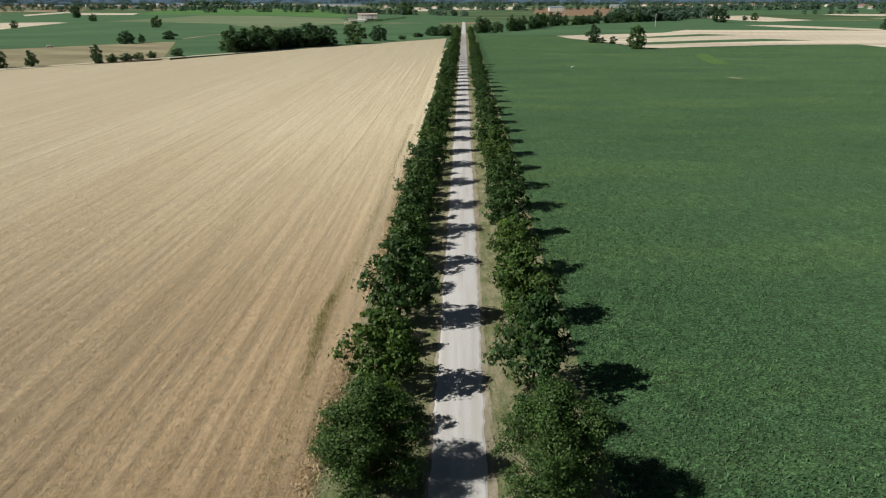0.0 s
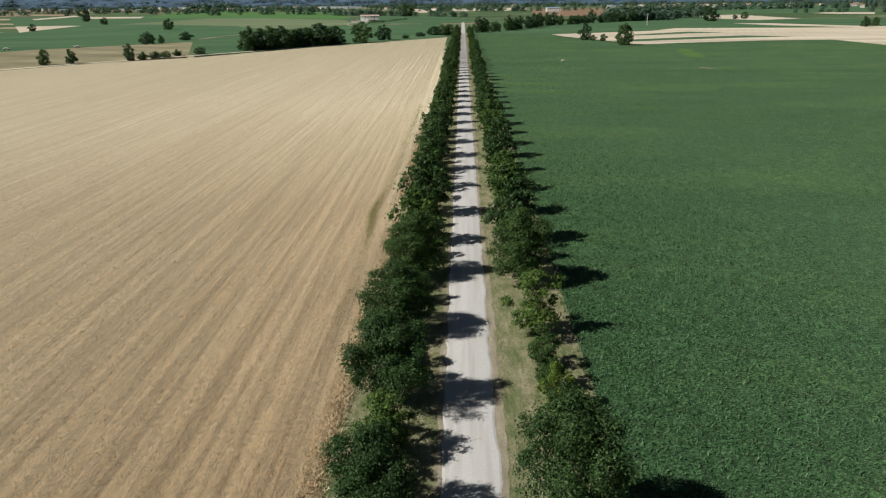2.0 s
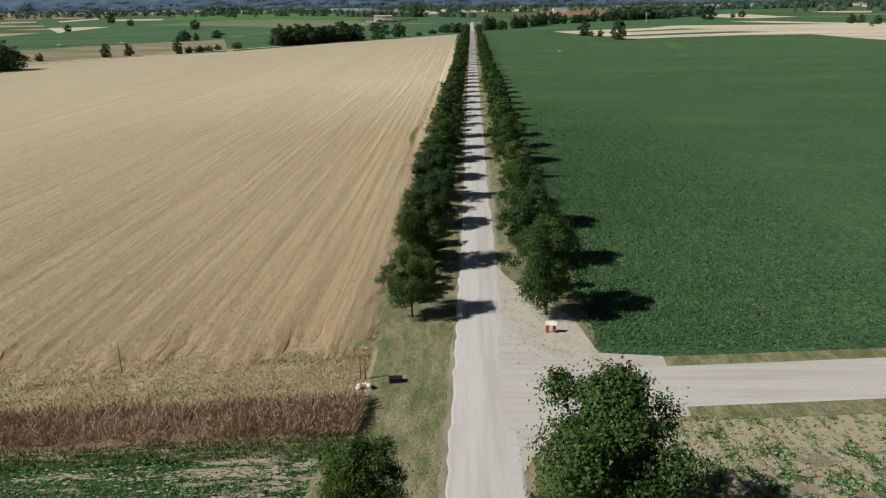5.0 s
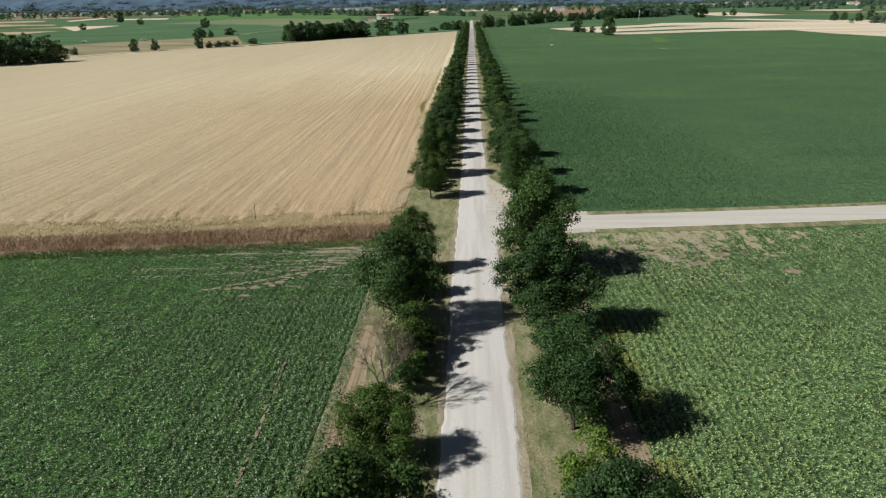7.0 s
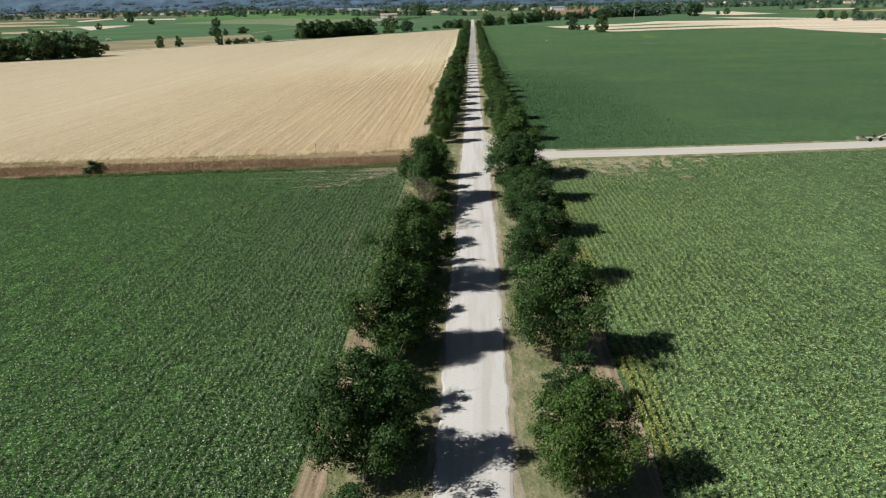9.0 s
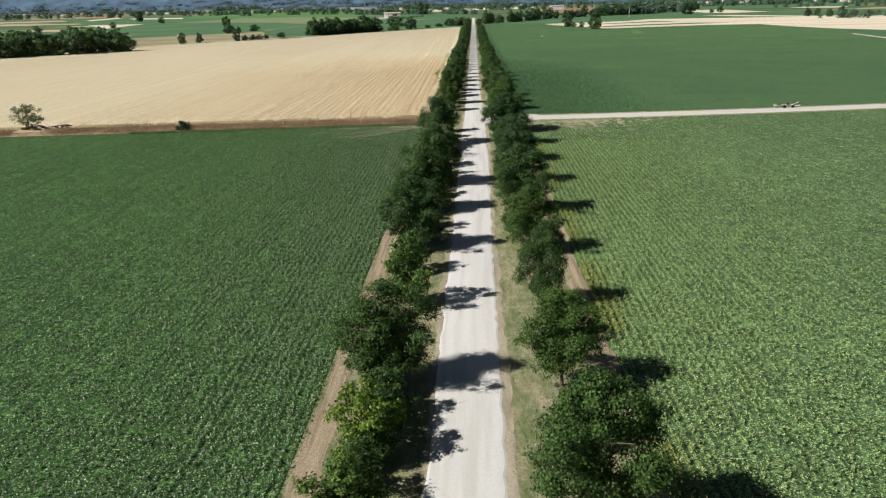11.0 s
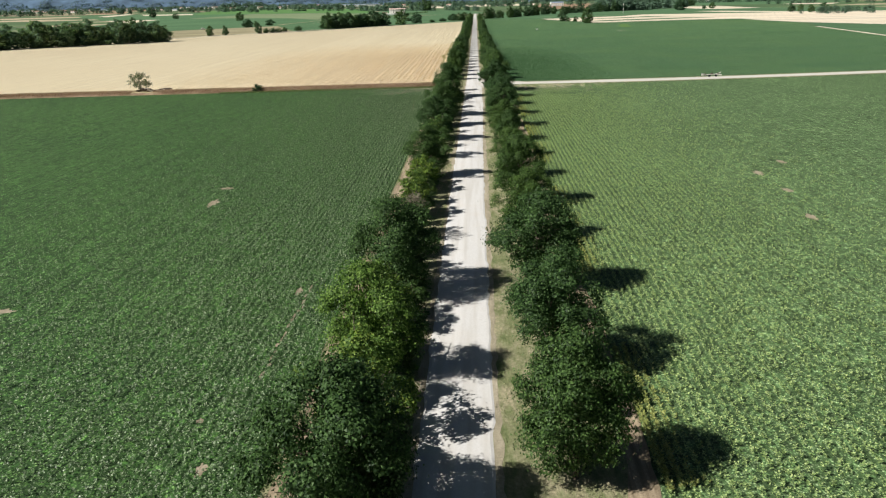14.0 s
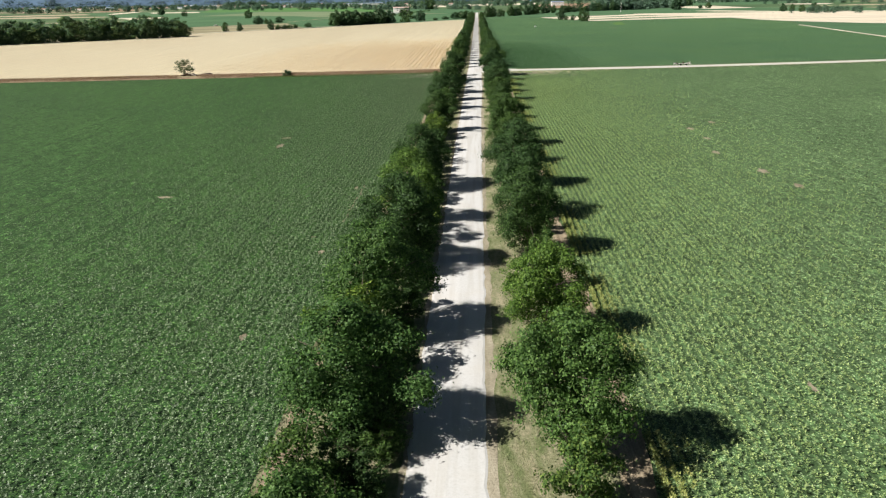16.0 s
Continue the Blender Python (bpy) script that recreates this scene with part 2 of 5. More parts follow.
def gravel_material(name="white_gravel", tone=(1.0, 1.0, 1.0), ruts=(1.0, 0.05, 1.0)):
    m, nt, b = material(name, 0.95)
    v = coords(nt)
    st = coords(nt, ruts)
    n1 = noise_of(nt, v, 6.0, 6, 0.8)
    n2 = noise_of(nt, st, 1.3, 3)
    n3 = noise_of(nt, v, 0.35, 4)
    c = ramp(nt, n1, [(0.3, (0.50, 0.495, 0.473)), (0.5, (0.578, 0.573, 0.553)), (0.7, (0.63, 0.625, 0.61))])
    c = blend(nt, ramp(nt, n2, [(0.46, grey(0.0)), (0.62, grey(0.5))]), c, (0.45, 0.43, 0.385))
    c = blend(nt, ramp(nt, n3, [(0.5, grey(0.0)), (0.75, grey(0.4))]), c, (0.55, 0.515, 0.455))
    c = blend(nt, 1.0, c, tone, "MULTIPLY")
    base(nt, b, c)
    bump(nt, b, n1, 0.3, 0.03)
    return m


def verge_material():
    m, nt, b = material("dry_verge_grass")
    v = coords(nt)
    n1 = noise_of(nt, coords(nt, (1.0, 0.35, 1.0)), 0.8, 6, 0.75)
    n2 = noise_of(nt, v, 5.0, 5, 0.8)
    n3 = noise_of(nt, coords(nt, (1.0, 0.12, 1.0)), 0.8, 4)
    c = ramp(nt, n1, [(0.33, (0.105, 0.145, 0.052)), (0.43, (0.18, 0.21, 0.092)), (0.52, (0.275, 0.275, 0.155)), (0.63, (0.42, 0.37, 0.245))])
    c = blend(nt, ramp(nt, n3, [(0.52, grey(0.0)), (0.72, grey(0.45))]), c, (0.38, 0.31, 0.20))
    c = blend(nt, ramp(nt, n2, [(0.38, grey(0.55)), (0.56, grey(0.0))]), c, (0.11, 0.12, 0.05))
    base(nt, b, c)
    bump(nt, b, n2, 0.9, 0.12)
    return m


def soil_material(name="bare_soil", c1=(0.33, 0.24, 0.15), c2=(0.50, 0.395, 0.27), ruts=False):
    m, nt, b = material(name, 0.95)
    n1 = noise_of(nt, coords(nt, (1.0, 0.03 if ruts else 0.2, 1.0)), 2.6 if ruts else 0.9, 6, 0.7)
    n2 = noise_of(nt, coords(nt), 7.0, 4, 0.7)
    c = ramp(nt, n1, [(0.35, c1), (0.62, c2)])
    c = blend(nt, ramp(nt, n2, [(0.35, grey(0.4)), (0.6, grey(0.0))]), c, tuple(0.6 * x for x in c1))
    base(nt, b, c)
    bump(nt, b, n2, 0.8, 0.08)
    return m


def foliage(name, dark, mid, light, rough=0.55, through_=0.28, differ=True, shine=0.14):
    """Leaves that differ from one another and from tree to tree."""
    m, nt, b = material(name, rough)
    b.inputs["Specular IOR Level"].default_value = shine
    g = nt.nodes.new("ShaderNodeNewGeometry")
    o = nt.nodes.new("ShaderNodeObjectInfo")
    c = ramp(nt, g.outputs["Random Per Island"], [(0.0, dark), (0.55, mid), (1.0, light)])
    if differ:
        tint = ramp(nt, o.outputs["Random"], [(0.0, (0.72, 0.81, 0.90)), (0.45, (0.95, 0.97, 1.0)), (0.8, (1.10, 1.08, 0.9)), (1.0, (1.18, 1.14, 0.86))])
        c = blend(nt, 1.0, c, tint, "MULTIPLY")
    base(nt, b, c)
    t = nt.nodes.new("ShaderNodeBsdfTranslucent")
    bright = blend(nt, 1.0, c, (1.12, 1.42, 0.7), "MULTIPLY")
    nt.links.new(bright, t.inputs[0])
    mx = nt.nodes.new("ShaderNodeMixShader")
    mx.inputs[0].default_value = through_
    out = nt.nodes["Material Output"]
    nt.links.new(b.outputs[0], mx.inputs[1])
    nt.links.new(t.outputs[0], mx.inputs[2])
    nt.links.new(mx.outputs[0], out.inputs[0])
    return m


def bark_material():
    m, nt, b = material("grey_brown_bark", 0.9)
    n = noise_of(nt, coords(nt, (1, 1, 0.2)), 9.0, 6, 0.7)
    base(nt, b, ramp(nt, n, [(0.3, (0.07, 0.052, 0.04)), (0.7, (0.20, 0.165, 0.13))]))
    bump(nt, b, n, 0.8, 0.03)
    return m


def paint(name, col, rough=0.6, vary=0.15, scale=3.0, metal=0.0):
    m, nt, b = material(name, rough)
    n = noise_of(nt, coords(nt), scale, 5, 0.65)
    base(nt, b, ramp(nt, n, [(0.3, tuple(x * (1 - vary) for x in col)), (0.7, tuple(min(1, x * (1 + vary)) for x in col))]))
    b.inputs["Metallic"].default_value = metal
    return m


def countryside_material():
    """Small distant fields of many crops."""
    m, nt, b = material("patchwork_farmland")
    v = coords(nt, (1.0, 2.2, 1.0), 24)
    vo = node(nt, "ShaderNodeTexVoronoi", Scale=0.0042, Randomness=0.8)
    vo.distance = "CHEBYCHEV"
    nt.links.new(v, vo.inputs["Vector"])
    sp = nt.nodes.new("ShaderNodeSeparateColor")
    nt.links.new(vo.outputs["Color"], sp.inputs[0])
    r = nt.nodes.new("ShaderNodeValToRGB")
    r.color_ramp.interpolation = "CONSTANT"
    # crop colours lifted to carry the haze of distance
    stops = [(0.0, (0.075, 0.140, 0.058)), (0.2, (0.10, 0.175, 0.072)), (0.4, (0.065, 0.118, 0.052)), (0.58, (0.15, 0.20, 0.095)), (0.72, (0.50, 0.41, 0.28)), (0.82, (0.095, 0.16, 0.066)), (0.93, (0.36, 0.26, 0.19))]
    while len(r.color_ramp.elements) < len(stops):
        r.color_ramp.elements.new(0.5)
    for e, (p, c) in zip(r.color_ramp.elements, stops):
        e.position, e.color = p, (*c, 1)
    nt.links.new(sp.outputs[0], r.inputs[0])
    n = noise_of(nt, coords(nt), 0.05, 6, 0.7)
    c = blend(nt, ramp(nt, n, [(0.35, grey(0.35)), (0.65, grey(0.0))]), r.outputs[0], (0.05, 0.07, 0.03))
    base(nt, b, c)
    return m


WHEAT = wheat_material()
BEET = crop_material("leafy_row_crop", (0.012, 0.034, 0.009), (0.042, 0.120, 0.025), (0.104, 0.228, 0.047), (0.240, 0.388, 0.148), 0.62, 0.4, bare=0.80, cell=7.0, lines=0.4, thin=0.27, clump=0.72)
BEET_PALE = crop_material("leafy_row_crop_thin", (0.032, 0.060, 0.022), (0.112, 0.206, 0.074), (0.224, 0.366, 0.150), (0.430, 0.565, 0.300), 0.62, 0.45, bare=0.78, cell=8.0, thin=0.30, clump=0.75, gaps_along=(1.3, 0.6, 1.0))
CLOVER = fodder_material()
# haze painted in: GREEN_FAR, GREEN_DARK and STUBBLE base colours are lifted
GREEN_FAR = plain_field("green_meadow", (0.060, 0.138, 0.062), (0.104, 0.196, 0.090), 0.012, 60, 9.0, 0.3)
GREEN_DARK = plain_field("dark_green_field", (0.060, 0.128, 0.060), (0.086, 0.165, 0.076), 0.01, 60, 9.0, 0.2)
GREEN_LIGHT = plain_field("bright_green_field", (0.085, 0.20, 0.055), (0.115, 0.24, 0.075), 0.02, 40, 5.0, 0.2)
MOWN = plain_field("mown_meadow", (0.16, 0.215, 0.11), (0.22, 0.27, 0.15), 0.01, 40, 14.0, 0.2)
STUBBLE = plain_field("pale_stubble", (0.66, 0.57, 0.42), (0.79, 0.70, 0.53), 0.02, 20, 7.0, 0.12)
EARTH = plain_field("brown_tilled_field", (0.25, 0.165, 0.10), (0.34, 0.235, 0.15), 0.02, 20, 5.0, 0.3)
BEIGE = plain_field("beige_fallow", (0.23, 0.215, 0.12), (0.42, 0.37, 0.235), 0.03, -60, 30.0, 0.35)
FARMLAND = countryside_material()
GRAVEL = gravel_material()
GRAVEL_SIDE = gravel_material("sandy_gravel", (0.94, 0.925, 0.88), (0.05, 1.0, 1.0))
GRAVEL_WORN = gravel_material("worn_earthy_gravel", (0.88, 0.83, 0.745), (0.5, 0.5, 1.0))
VERGE = verge_material()
SOIL = soil_material("bare_soil", (0.20, 0.158, 0.100), (0.43, 0.350, 0.240), True)
REED_BED = soil_material("matted_reeds", (0.19, 0.122, 0.080), (0.38, 0.275, 0.185))
DRY_BANK = soil_material("dry_grass_bank", (0.30, 0.255, 0.13), (0.52, 0.445, 0.27))
SOIL_PALE = soil_material("pale_dry_soil", (0.35, 0.315, 0.235), (0.50, 0.46, 0.365))
SPOT = soil_material("bare_earth_spot", (0.23, 0.195, 0.13), (0.40, 0.345, 0.25))
SHOULDER = soil_material("gravelly_shoulder", (0.26, 0.23, 0.155), (0.45, 0.40, 0.30))
BARK = bark_material()
GREY_BARK = paint("weathered_grey_wood", (0.175, 0.148, 0.112), 0.9, 0.3, 6.0)
LEAF = foliage("leaves_dark_green", (0.022, 0.048, 0.016), (0.050, 0.096, 0.027), (0.104, 0.182, 0.054), 0.5, 0.18)
LEAF_LIGHT = foliage("leaves_olive_green", (0.028, 0.062, 0.016), (0.076, 0.146, 0.034), (0.170, 0.275, 0.072), 0.5, 0.2)
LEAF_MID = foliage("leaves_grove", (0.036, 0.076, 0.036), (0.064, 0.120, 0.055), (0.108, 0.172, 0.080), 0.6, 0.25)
LEAF_LIME = foliage("leaves_yellow_green", (0.040, 0.082, 0.020), (0.092, 0.162, 0.036), (0.210, 0.285, 0.062), 0.55, 0.2)
LEAF_GREY = foliage("leaves_withered", (0.11, 0.115, 0.075), (0.19, 0.19, 0.125), (0.30, 0.285, 0.19), 0.6, 0.15, False)
LEAF_LONE = foliage("leaves_grey_green", (0.060, 0.085, 0.040), (0.120, 0.150, 0.070), (0.200, 0.225, 0.115), 0.6, 0.2, False)
# two paler leaf colours with the haze of distance painted in
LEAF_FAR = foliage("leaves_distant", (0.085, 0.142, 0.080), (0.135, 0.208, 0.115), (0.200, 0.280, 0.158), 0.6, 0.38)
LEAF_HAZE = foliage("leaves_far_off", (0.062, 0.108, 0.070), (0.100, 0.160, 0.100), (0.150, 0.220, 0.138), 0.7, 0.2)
CROP_LEAF = foliage("crop_leaves", (0.022, 0.048, 0.016), (0.108, 0.174, 0.076), (0.325, 0.395, 0.255), 0.42, 0.1, False, 0.26)
CROP_LEAF_PALE = foliage("crop_leaves_pale", (0.096, 0.156, 0.050), (0.265, 0.365, 0.130), (0.420, 0.510, 0.220), 0.5, 0.1, False, 0.16)
CLOVER_LEAF = foliage("fodder_leaves", (0.034, 0.086, 0.036), (0.064, 0.140, 0.060), (0.125, 0.225, 0.102), 0.5, 0.12, False)
EARS = foliage("wheat_ears", (0.45, 0.315, 0.168), (0.66, 0.51, 0.308), (0.81, 0.675, 0.455), 0.8, 0.06, False)
STRAW = foliage("dry_reeds", (0.22, 0.140, 0.090), (0.39, 0.275, 0.185), (0.57, 0.455, 0.33), 0.85, 0.06, False)
STRAW_GREEN = foliage("dry_green_grass", (0.13, 0.155, 0.065), (0.22, 0.24, 0.115), (0.37, 0.345, 0.21), 0.85, 0.06, False)
YELLOWING = foliage("yellowing_leaves", (0.14, 0.170, 0.045), (0.27, 0.310, 0.090), (0.42, 0.425, 0.160), 0.5, 0.1, False)
ROUGH = foliage("rough_green_grass", (0.075, 0.115, 0.035), (0.135, 0.185, 0.065), (0.24, 0.27, 0.12), 0.7, 0.1, False)
WEED = foliage("weeds", (0.20, 0.21, 0.08), (0.31, 0.30, 0.13), (0.44, 0.39, 0.20), 0.7, 0.08, False)
STRAW_PALE = foliage("dry_grass", (0.32, 0.235, 0.135), (0.48, 0.375, 0.235), (0.64, 0.53, 0.365), 0.85, 0.06, False)

# ---- geometry helpers ----


def mesh_of(name, verts, faces, mat):
    me = bpy.data.meshes.new(name)
    me.from_pydata(verts, [], faces)
    me.materials.append(mat)
    return me


def quads(name, v, mat):
    """A mesh of loose faces from an array (n, corners, 3)."""
    n, k = v.shape[:2]
    me = bpy.data.meshes.new(name)
    me.vertices.add(k * n)
    me.vertices.foreach_set("co", v.reshape(-1).astype(np.float32))
    me.loops.add(k * n)
    me.loops.foreach_set("vertex_index", np.arange(k * n, dtype=np.int32))
    me.polygons.add(n)
    me.polygons.foreach_set("loop_start", np.arange(0, k * n, k, dtype=np.int32))
    me.polygons.foreach_set("loop_total", np.full(n, k, dtype=np.int32))
    me.update(calc_edges=True)
    me.validate()
    me.materials.append(mat)
    return me


def leaves(rng, centre, normal, length, width, corners=4):
    """Small leaves at the centres, facing the normals: rhombic and a little folded, or three-cornered."""
    n = len(centre)
    normal = normal / np.linalg.norm(normal, axis=1, keepdims=True)
    a = np.cross(normal, rng.normal(size=(n, 3)))
    a /= np.linalg.norm(a, axis=1, keepdims=True) + 1e-9
    c = np.cross(normal, a)
    L = (length * rng.uniform(0.7, 1.3, n))[:, None] * 0.5
    W = (width * rng.uniform(0.7, 1.3, n))[:, None] * 0.5
    if corners == 3:
        return np.stack([centre - a * L * 0.8 + c * W, centre + a * L, centre - a * L * 0.8 - c * W], axis=1)
    return np.stack([centre - a * L, centre + c * W + normal * W * 0.35, centre + a * L - normal * L * 0.3, centre - c * W + normal * W * 0.35], axis=1)


def part(name, me, parent, label=""):
    ob = new(name, me)
    ob.parent = parent
    return tagged(ob, label)


def tube(bm, pts, radii, sides=7):
    rings = []
    for i, p in enumerate(pts):
        d = Vector(pts[min(i + 1, len(pts) - 1)]) - Vector(pts[max(i - 1, 0)])
        q = d.to_track_quat("Z", "Y")
        rings.append([bm.verts.new(Vector(p) + q @ Vector((radii[i] * math.cos(2 * math.pi * k / sides), radii[i] * math.sin(2 * math.pi * k / sides), 0))) for k in range(sides)])
    for r0, r1 in zip(rings, rings[1:]):
        for k in range(sides):
            bm.faces.new((r0[k], r0[(k + 1) % sides], r1[(k + 1) % sides], r1[k]))
    bm.faces.new(rings[-1])
    bm.faces.new(rings[0][::-1])


def done(bm, name, *mats):
    me = bpy.data.meshes.new(name)
    bmesh.ops.recalc_face_normals(bm, faces=bm.faces)
    bm.to_mesh(me)
    bm.free()
    for m in mats:
        me.materials.append(m)
    return me


def box(bm, x0, y0, z0, x1, y1, z1, mat_index=0, bevel=0.0):
    vs = [bm.verts.new(p) for p in ((x0, y0, z0), (x1, y0, z0), (x1, y1, z0), (x0, y1, z0), (x0, y0, z1), (x1, y0, z1), (x1, y1, z1), (x0, y1, z1))]
    fs = [bm.faces.new([vs[i] for i in f]) for f in ((0, 3, 2, 1), (4, 5, 6, 7), (0, 1, 5, 4), (1, 2, 6, 5), (2, 3, 7, 6), (3, 0, 4, 7))]
    for f in fs:
        f.material_index = mat_index
    if bevel:
        es = list({e for f in fs for e in f.edges})
        bmesh.ops.bevel(bm, geom=es, offset=bevel, segments=1, affect="EDGES")


def sheet(name, pts, mat, z, label, category):
    """A flat piece of land."""
    bm = bmesh.new()
    f = bm.faces.new([bm.verts.new((x, y, z)) for x, y in pts])
    if f.normal.z < 0:
        f.normal_flip()
    bmesh.ops.triangulate(bm, faces=[f])
    return tagged(new(name, done(bm, name, mat)), label, category, kind="structure")


def ribbon(name, left, right, z, mat, label, category, edge=(0.0, 0.0)):
    """A strip of land between two lines of points, a little crowned and with sloping sides if edge is given."""
    verts, faces = [], []
    ex, ey = edge
    skirt = ex != 0 or ey != 0
    for (lx, ly), (rx, ry) in zip(left, right):
        row_ = [(lx, ly, z), ((lx + rx) / 2, (ly + ry) / 2, z + 0.06 * skirt), (rx, ry, z)]
        verts += [(lx - ex, ly - ey, 0)] * skirt + row_ + [(rx + ex, ry + ey, 0)] * skirt
    w = 5 if skirt else 3
    for i in range(len(left) - 1):
        for k in range(w - 1):
            a = w * i + k
            faces.append((a, a + 1, a + w + 1, a + w))
    me = mesh_of(name, verts, faces, mat)
    if me.polygons[0].normal.z < 0:
        me.flip_normals()
    return tagged(new(name, me), label, category, kind="structure")


# ---- the land ----
GX = 4800
sheet("ground", [(-GX, -900), (GX, -900), (GX, GX), (-GX, GX)], FARMLAND, -0.02, "wide flat farmland of many small fields", "ground")


def side_y(x):
    """The middle of the side track."""
    return -40.0 + 0.08 * (x - 11) + 0.0006 * (x - 11) ** 2


def ditch_y(x):
    """The middle of the reedy ditch west of the avenue."""
    return -43.5 + 0.11 * (x + 9)


sheet("field_wheat", [(-8.6, -33), (-9.4, 40), (-10.5, 230), (-13, 578), (-80, 480), (-131, 405), (-190, 322), (-287, 165), (-420, 30), (-560, -100), (-100, -46)], WHEAT, 0.03, "ripe golden wheat field with tramlines", "field")
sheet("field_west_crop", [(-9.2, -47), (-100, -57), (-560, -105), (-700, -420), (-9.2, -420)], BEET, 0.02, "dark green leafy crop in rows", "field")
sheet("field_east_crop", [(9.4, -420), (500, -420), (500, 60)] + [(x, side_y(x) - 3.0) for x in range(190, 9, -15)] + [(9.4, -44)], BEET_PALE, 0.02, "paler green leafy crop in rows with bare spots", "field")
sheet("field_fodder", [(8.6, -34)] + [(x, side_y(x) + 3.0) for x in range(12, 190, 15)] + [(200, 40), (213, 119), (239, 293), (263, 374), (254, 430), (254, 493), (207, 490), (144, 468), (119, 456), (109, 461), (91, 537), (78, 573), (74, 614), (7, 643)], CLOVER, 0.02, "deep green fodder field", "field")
FLOWERING = plain_field("yellowing_fodder", (0.080, 0.165, 0.044), (0.112, 0.200, 0.056), 0.08, 20, 3.0, 0.2)
sheet("field_flowering", [(127, 412), (131, 408), (127, 380), (124, 352), (119, 340), (114, 345), (116, 366), (120, 390)], FLOWERING, 0.03, "yellow-green flowering patch in the fodder", "field")
sheet("field_pale_streak", [(98.6, 287), (99.2, 286), (101.5, 284.6), (104.4, 280.8), (104, 279.4), (101, 281.5)], SOIL_PALE, 0.06, "pale bare streak in the fodder", "bare ground")
sheet("field_far_east", [(216, 119), (242, 293), (266, 372), (298, 304), (600, 80), (600, 40), (207, 32)], GREEN_DARK, 0.02, "dark green field beyond a farm path", "field")
sheet("field_stubble", [(75, 615), (134, 647), (173, 668), (212, 731), (307, 719), (389, 708), (700, 540), (700, 70), (600, 83), (299, 305), (267, 374), (257, 431), (256, 495), (207, 492), (144, 470), (119, 458), (111, 463), (93, 538), (80, 574)], STUBBLE, 0.03, "pale harvested stubble field", "field")
sheet("field_stubble_strip", [(113, 572), (158, 611), (200, 645), (226, 624), (190, 610), (152, 584)], GREEN_FAR, 0.06, "narrow green strip in the stubble", "field")
sheet("field_stubble_strip", [(100, 497), (128, 522), (174, 547), (222, 566), (248, 542), (208, 532), (164, 515), (121, 494)], GREEN_FAR, 0.06, "narrow green strip in the stubble", "field")
sheet("field_hill_stubble", [(378, 1273), (425, 1311), (494, 1351), (476, 1120), (481, 1059), (390, 985), (375, 1066)], STUBBLE, 0.1, "distant pale stubble field", "field")
sheet("field_hill_stubble", [(313, 860), (353, 858), (407, 742), (640, 640), (640, 612), (386, 704), (333, 782)], STUBBLE, 0.1, "distant pale stubble strip", "field")
sheet("field_hill_stubble", [(653, 1410), (720, 1496), (790, 1449), (707, 1297), (663, 1336)], STUBBLE, 0.1, "distant pale stubble field", "field")
sheet("field_brown", [(141, 1542), (232, 2503), (508, 2617), (267, 1370), (176, 1332)], EARTH, 0.1, "distant brown tilled field", "field")
sheet("field_pale", [(-33, 2143), (-47, 3034), (249, 2968), (187, 2229)], STUBBLE, 0.1, "distant pale stubble field", "field")
sheet("field_green_meadow", [(8, 642), (75, 618), (133, 649), (172, 671), (211, 734), (307, 722), (390, 711), (600, 600), (600, 1000), (300, 1150), (30, 1000)], GREEN_FAR, 0.03, "green meadow behind the stubble", "field")
sheet("field_fallow", [(-194, 322), (-149, 366), (-206, 535), (-281, 449), (-330, 330), (-287, 172)], BEIGE, 0.03, "dry beige fallow field", "field")
sheet("field_green_plot", [(-205, 537), (-146, 368), (-82, 482), (-13, 582), (-19, 635), (-30, 980), (-138, 880)], GREEN_FAR, 0.03, "bright green field behind the wheat", "field")
sheet("field_green_west", [(-282, 451), (-207, 537), (-139, 882), (-259, 1581), (-562, 2219), (-1025, 1660), (-500, 805), (-480, 620), (-332, 332)], GREEN_FAR, 0.02, "broad green meadow", "field")
sheet("field_tilled_west", [(-471, 758), (-483, 797), (-526, 997), (-553, 1011), (-613, 989)], STUBBLE, 0.1, "reddish bare field", "field")

sheet("field_far_strip", [(-899, 1532), (-1034, 1983), (-936, 1801), (-829, 1420)], STUBBLE, 0.12, "narrow pale strip among far meadows", "field")
sheet("field_far_strip", [(-1408, 2501), (-1444, 2834), (-1169, 2328), (-1201, 2103)], EARTH, 0.12, "far brown strip of tilled earth", "field")
sheet("field_far_brown", [(-2818, 4380), (-1540, 4215), (-1203, 2982), (-1926, 3127)], EARTH, 0.12, "far brown tilled land", "field")
sheet("field_far_strip", [(-878, 1720), (-734, 1705), (-662, 1510), (-779, 1521)], STUBBLE, 0.12, "narrow pale strip among far meadows", "field")
sheet("field_mown", [(-497, 1047), (-491, 1259), (-504, 1463), (-367, 1401), (-200, 1219), (-144, 989), (-152, 921), (-190, 844), (-221, 795), (-292, 928), (-392, 1002)], MOWN, 0.12, "pale freshly mown meadow", "field")
sheet("field_bright", [(-680, 1563), (-936, 2406), (-818, 2610), (-487, 2335), (-341, 2077), (-209, 1364), (-207, 1260), (-380, 1455), (-523, 1523)], GREEN_LIGHT, 0.1, "bright green vineyard block", "field")
sheet("field_behind_farm", [(-210, 1278), (-227, 1465), (-147, 1560), (-22, 1446), (20, 1000), (-11, 960), (-89, 970), (-140, 900), (-144, 1000)], GREEN_FAR, 0.09, "green meadow round the farmhouse", "field")
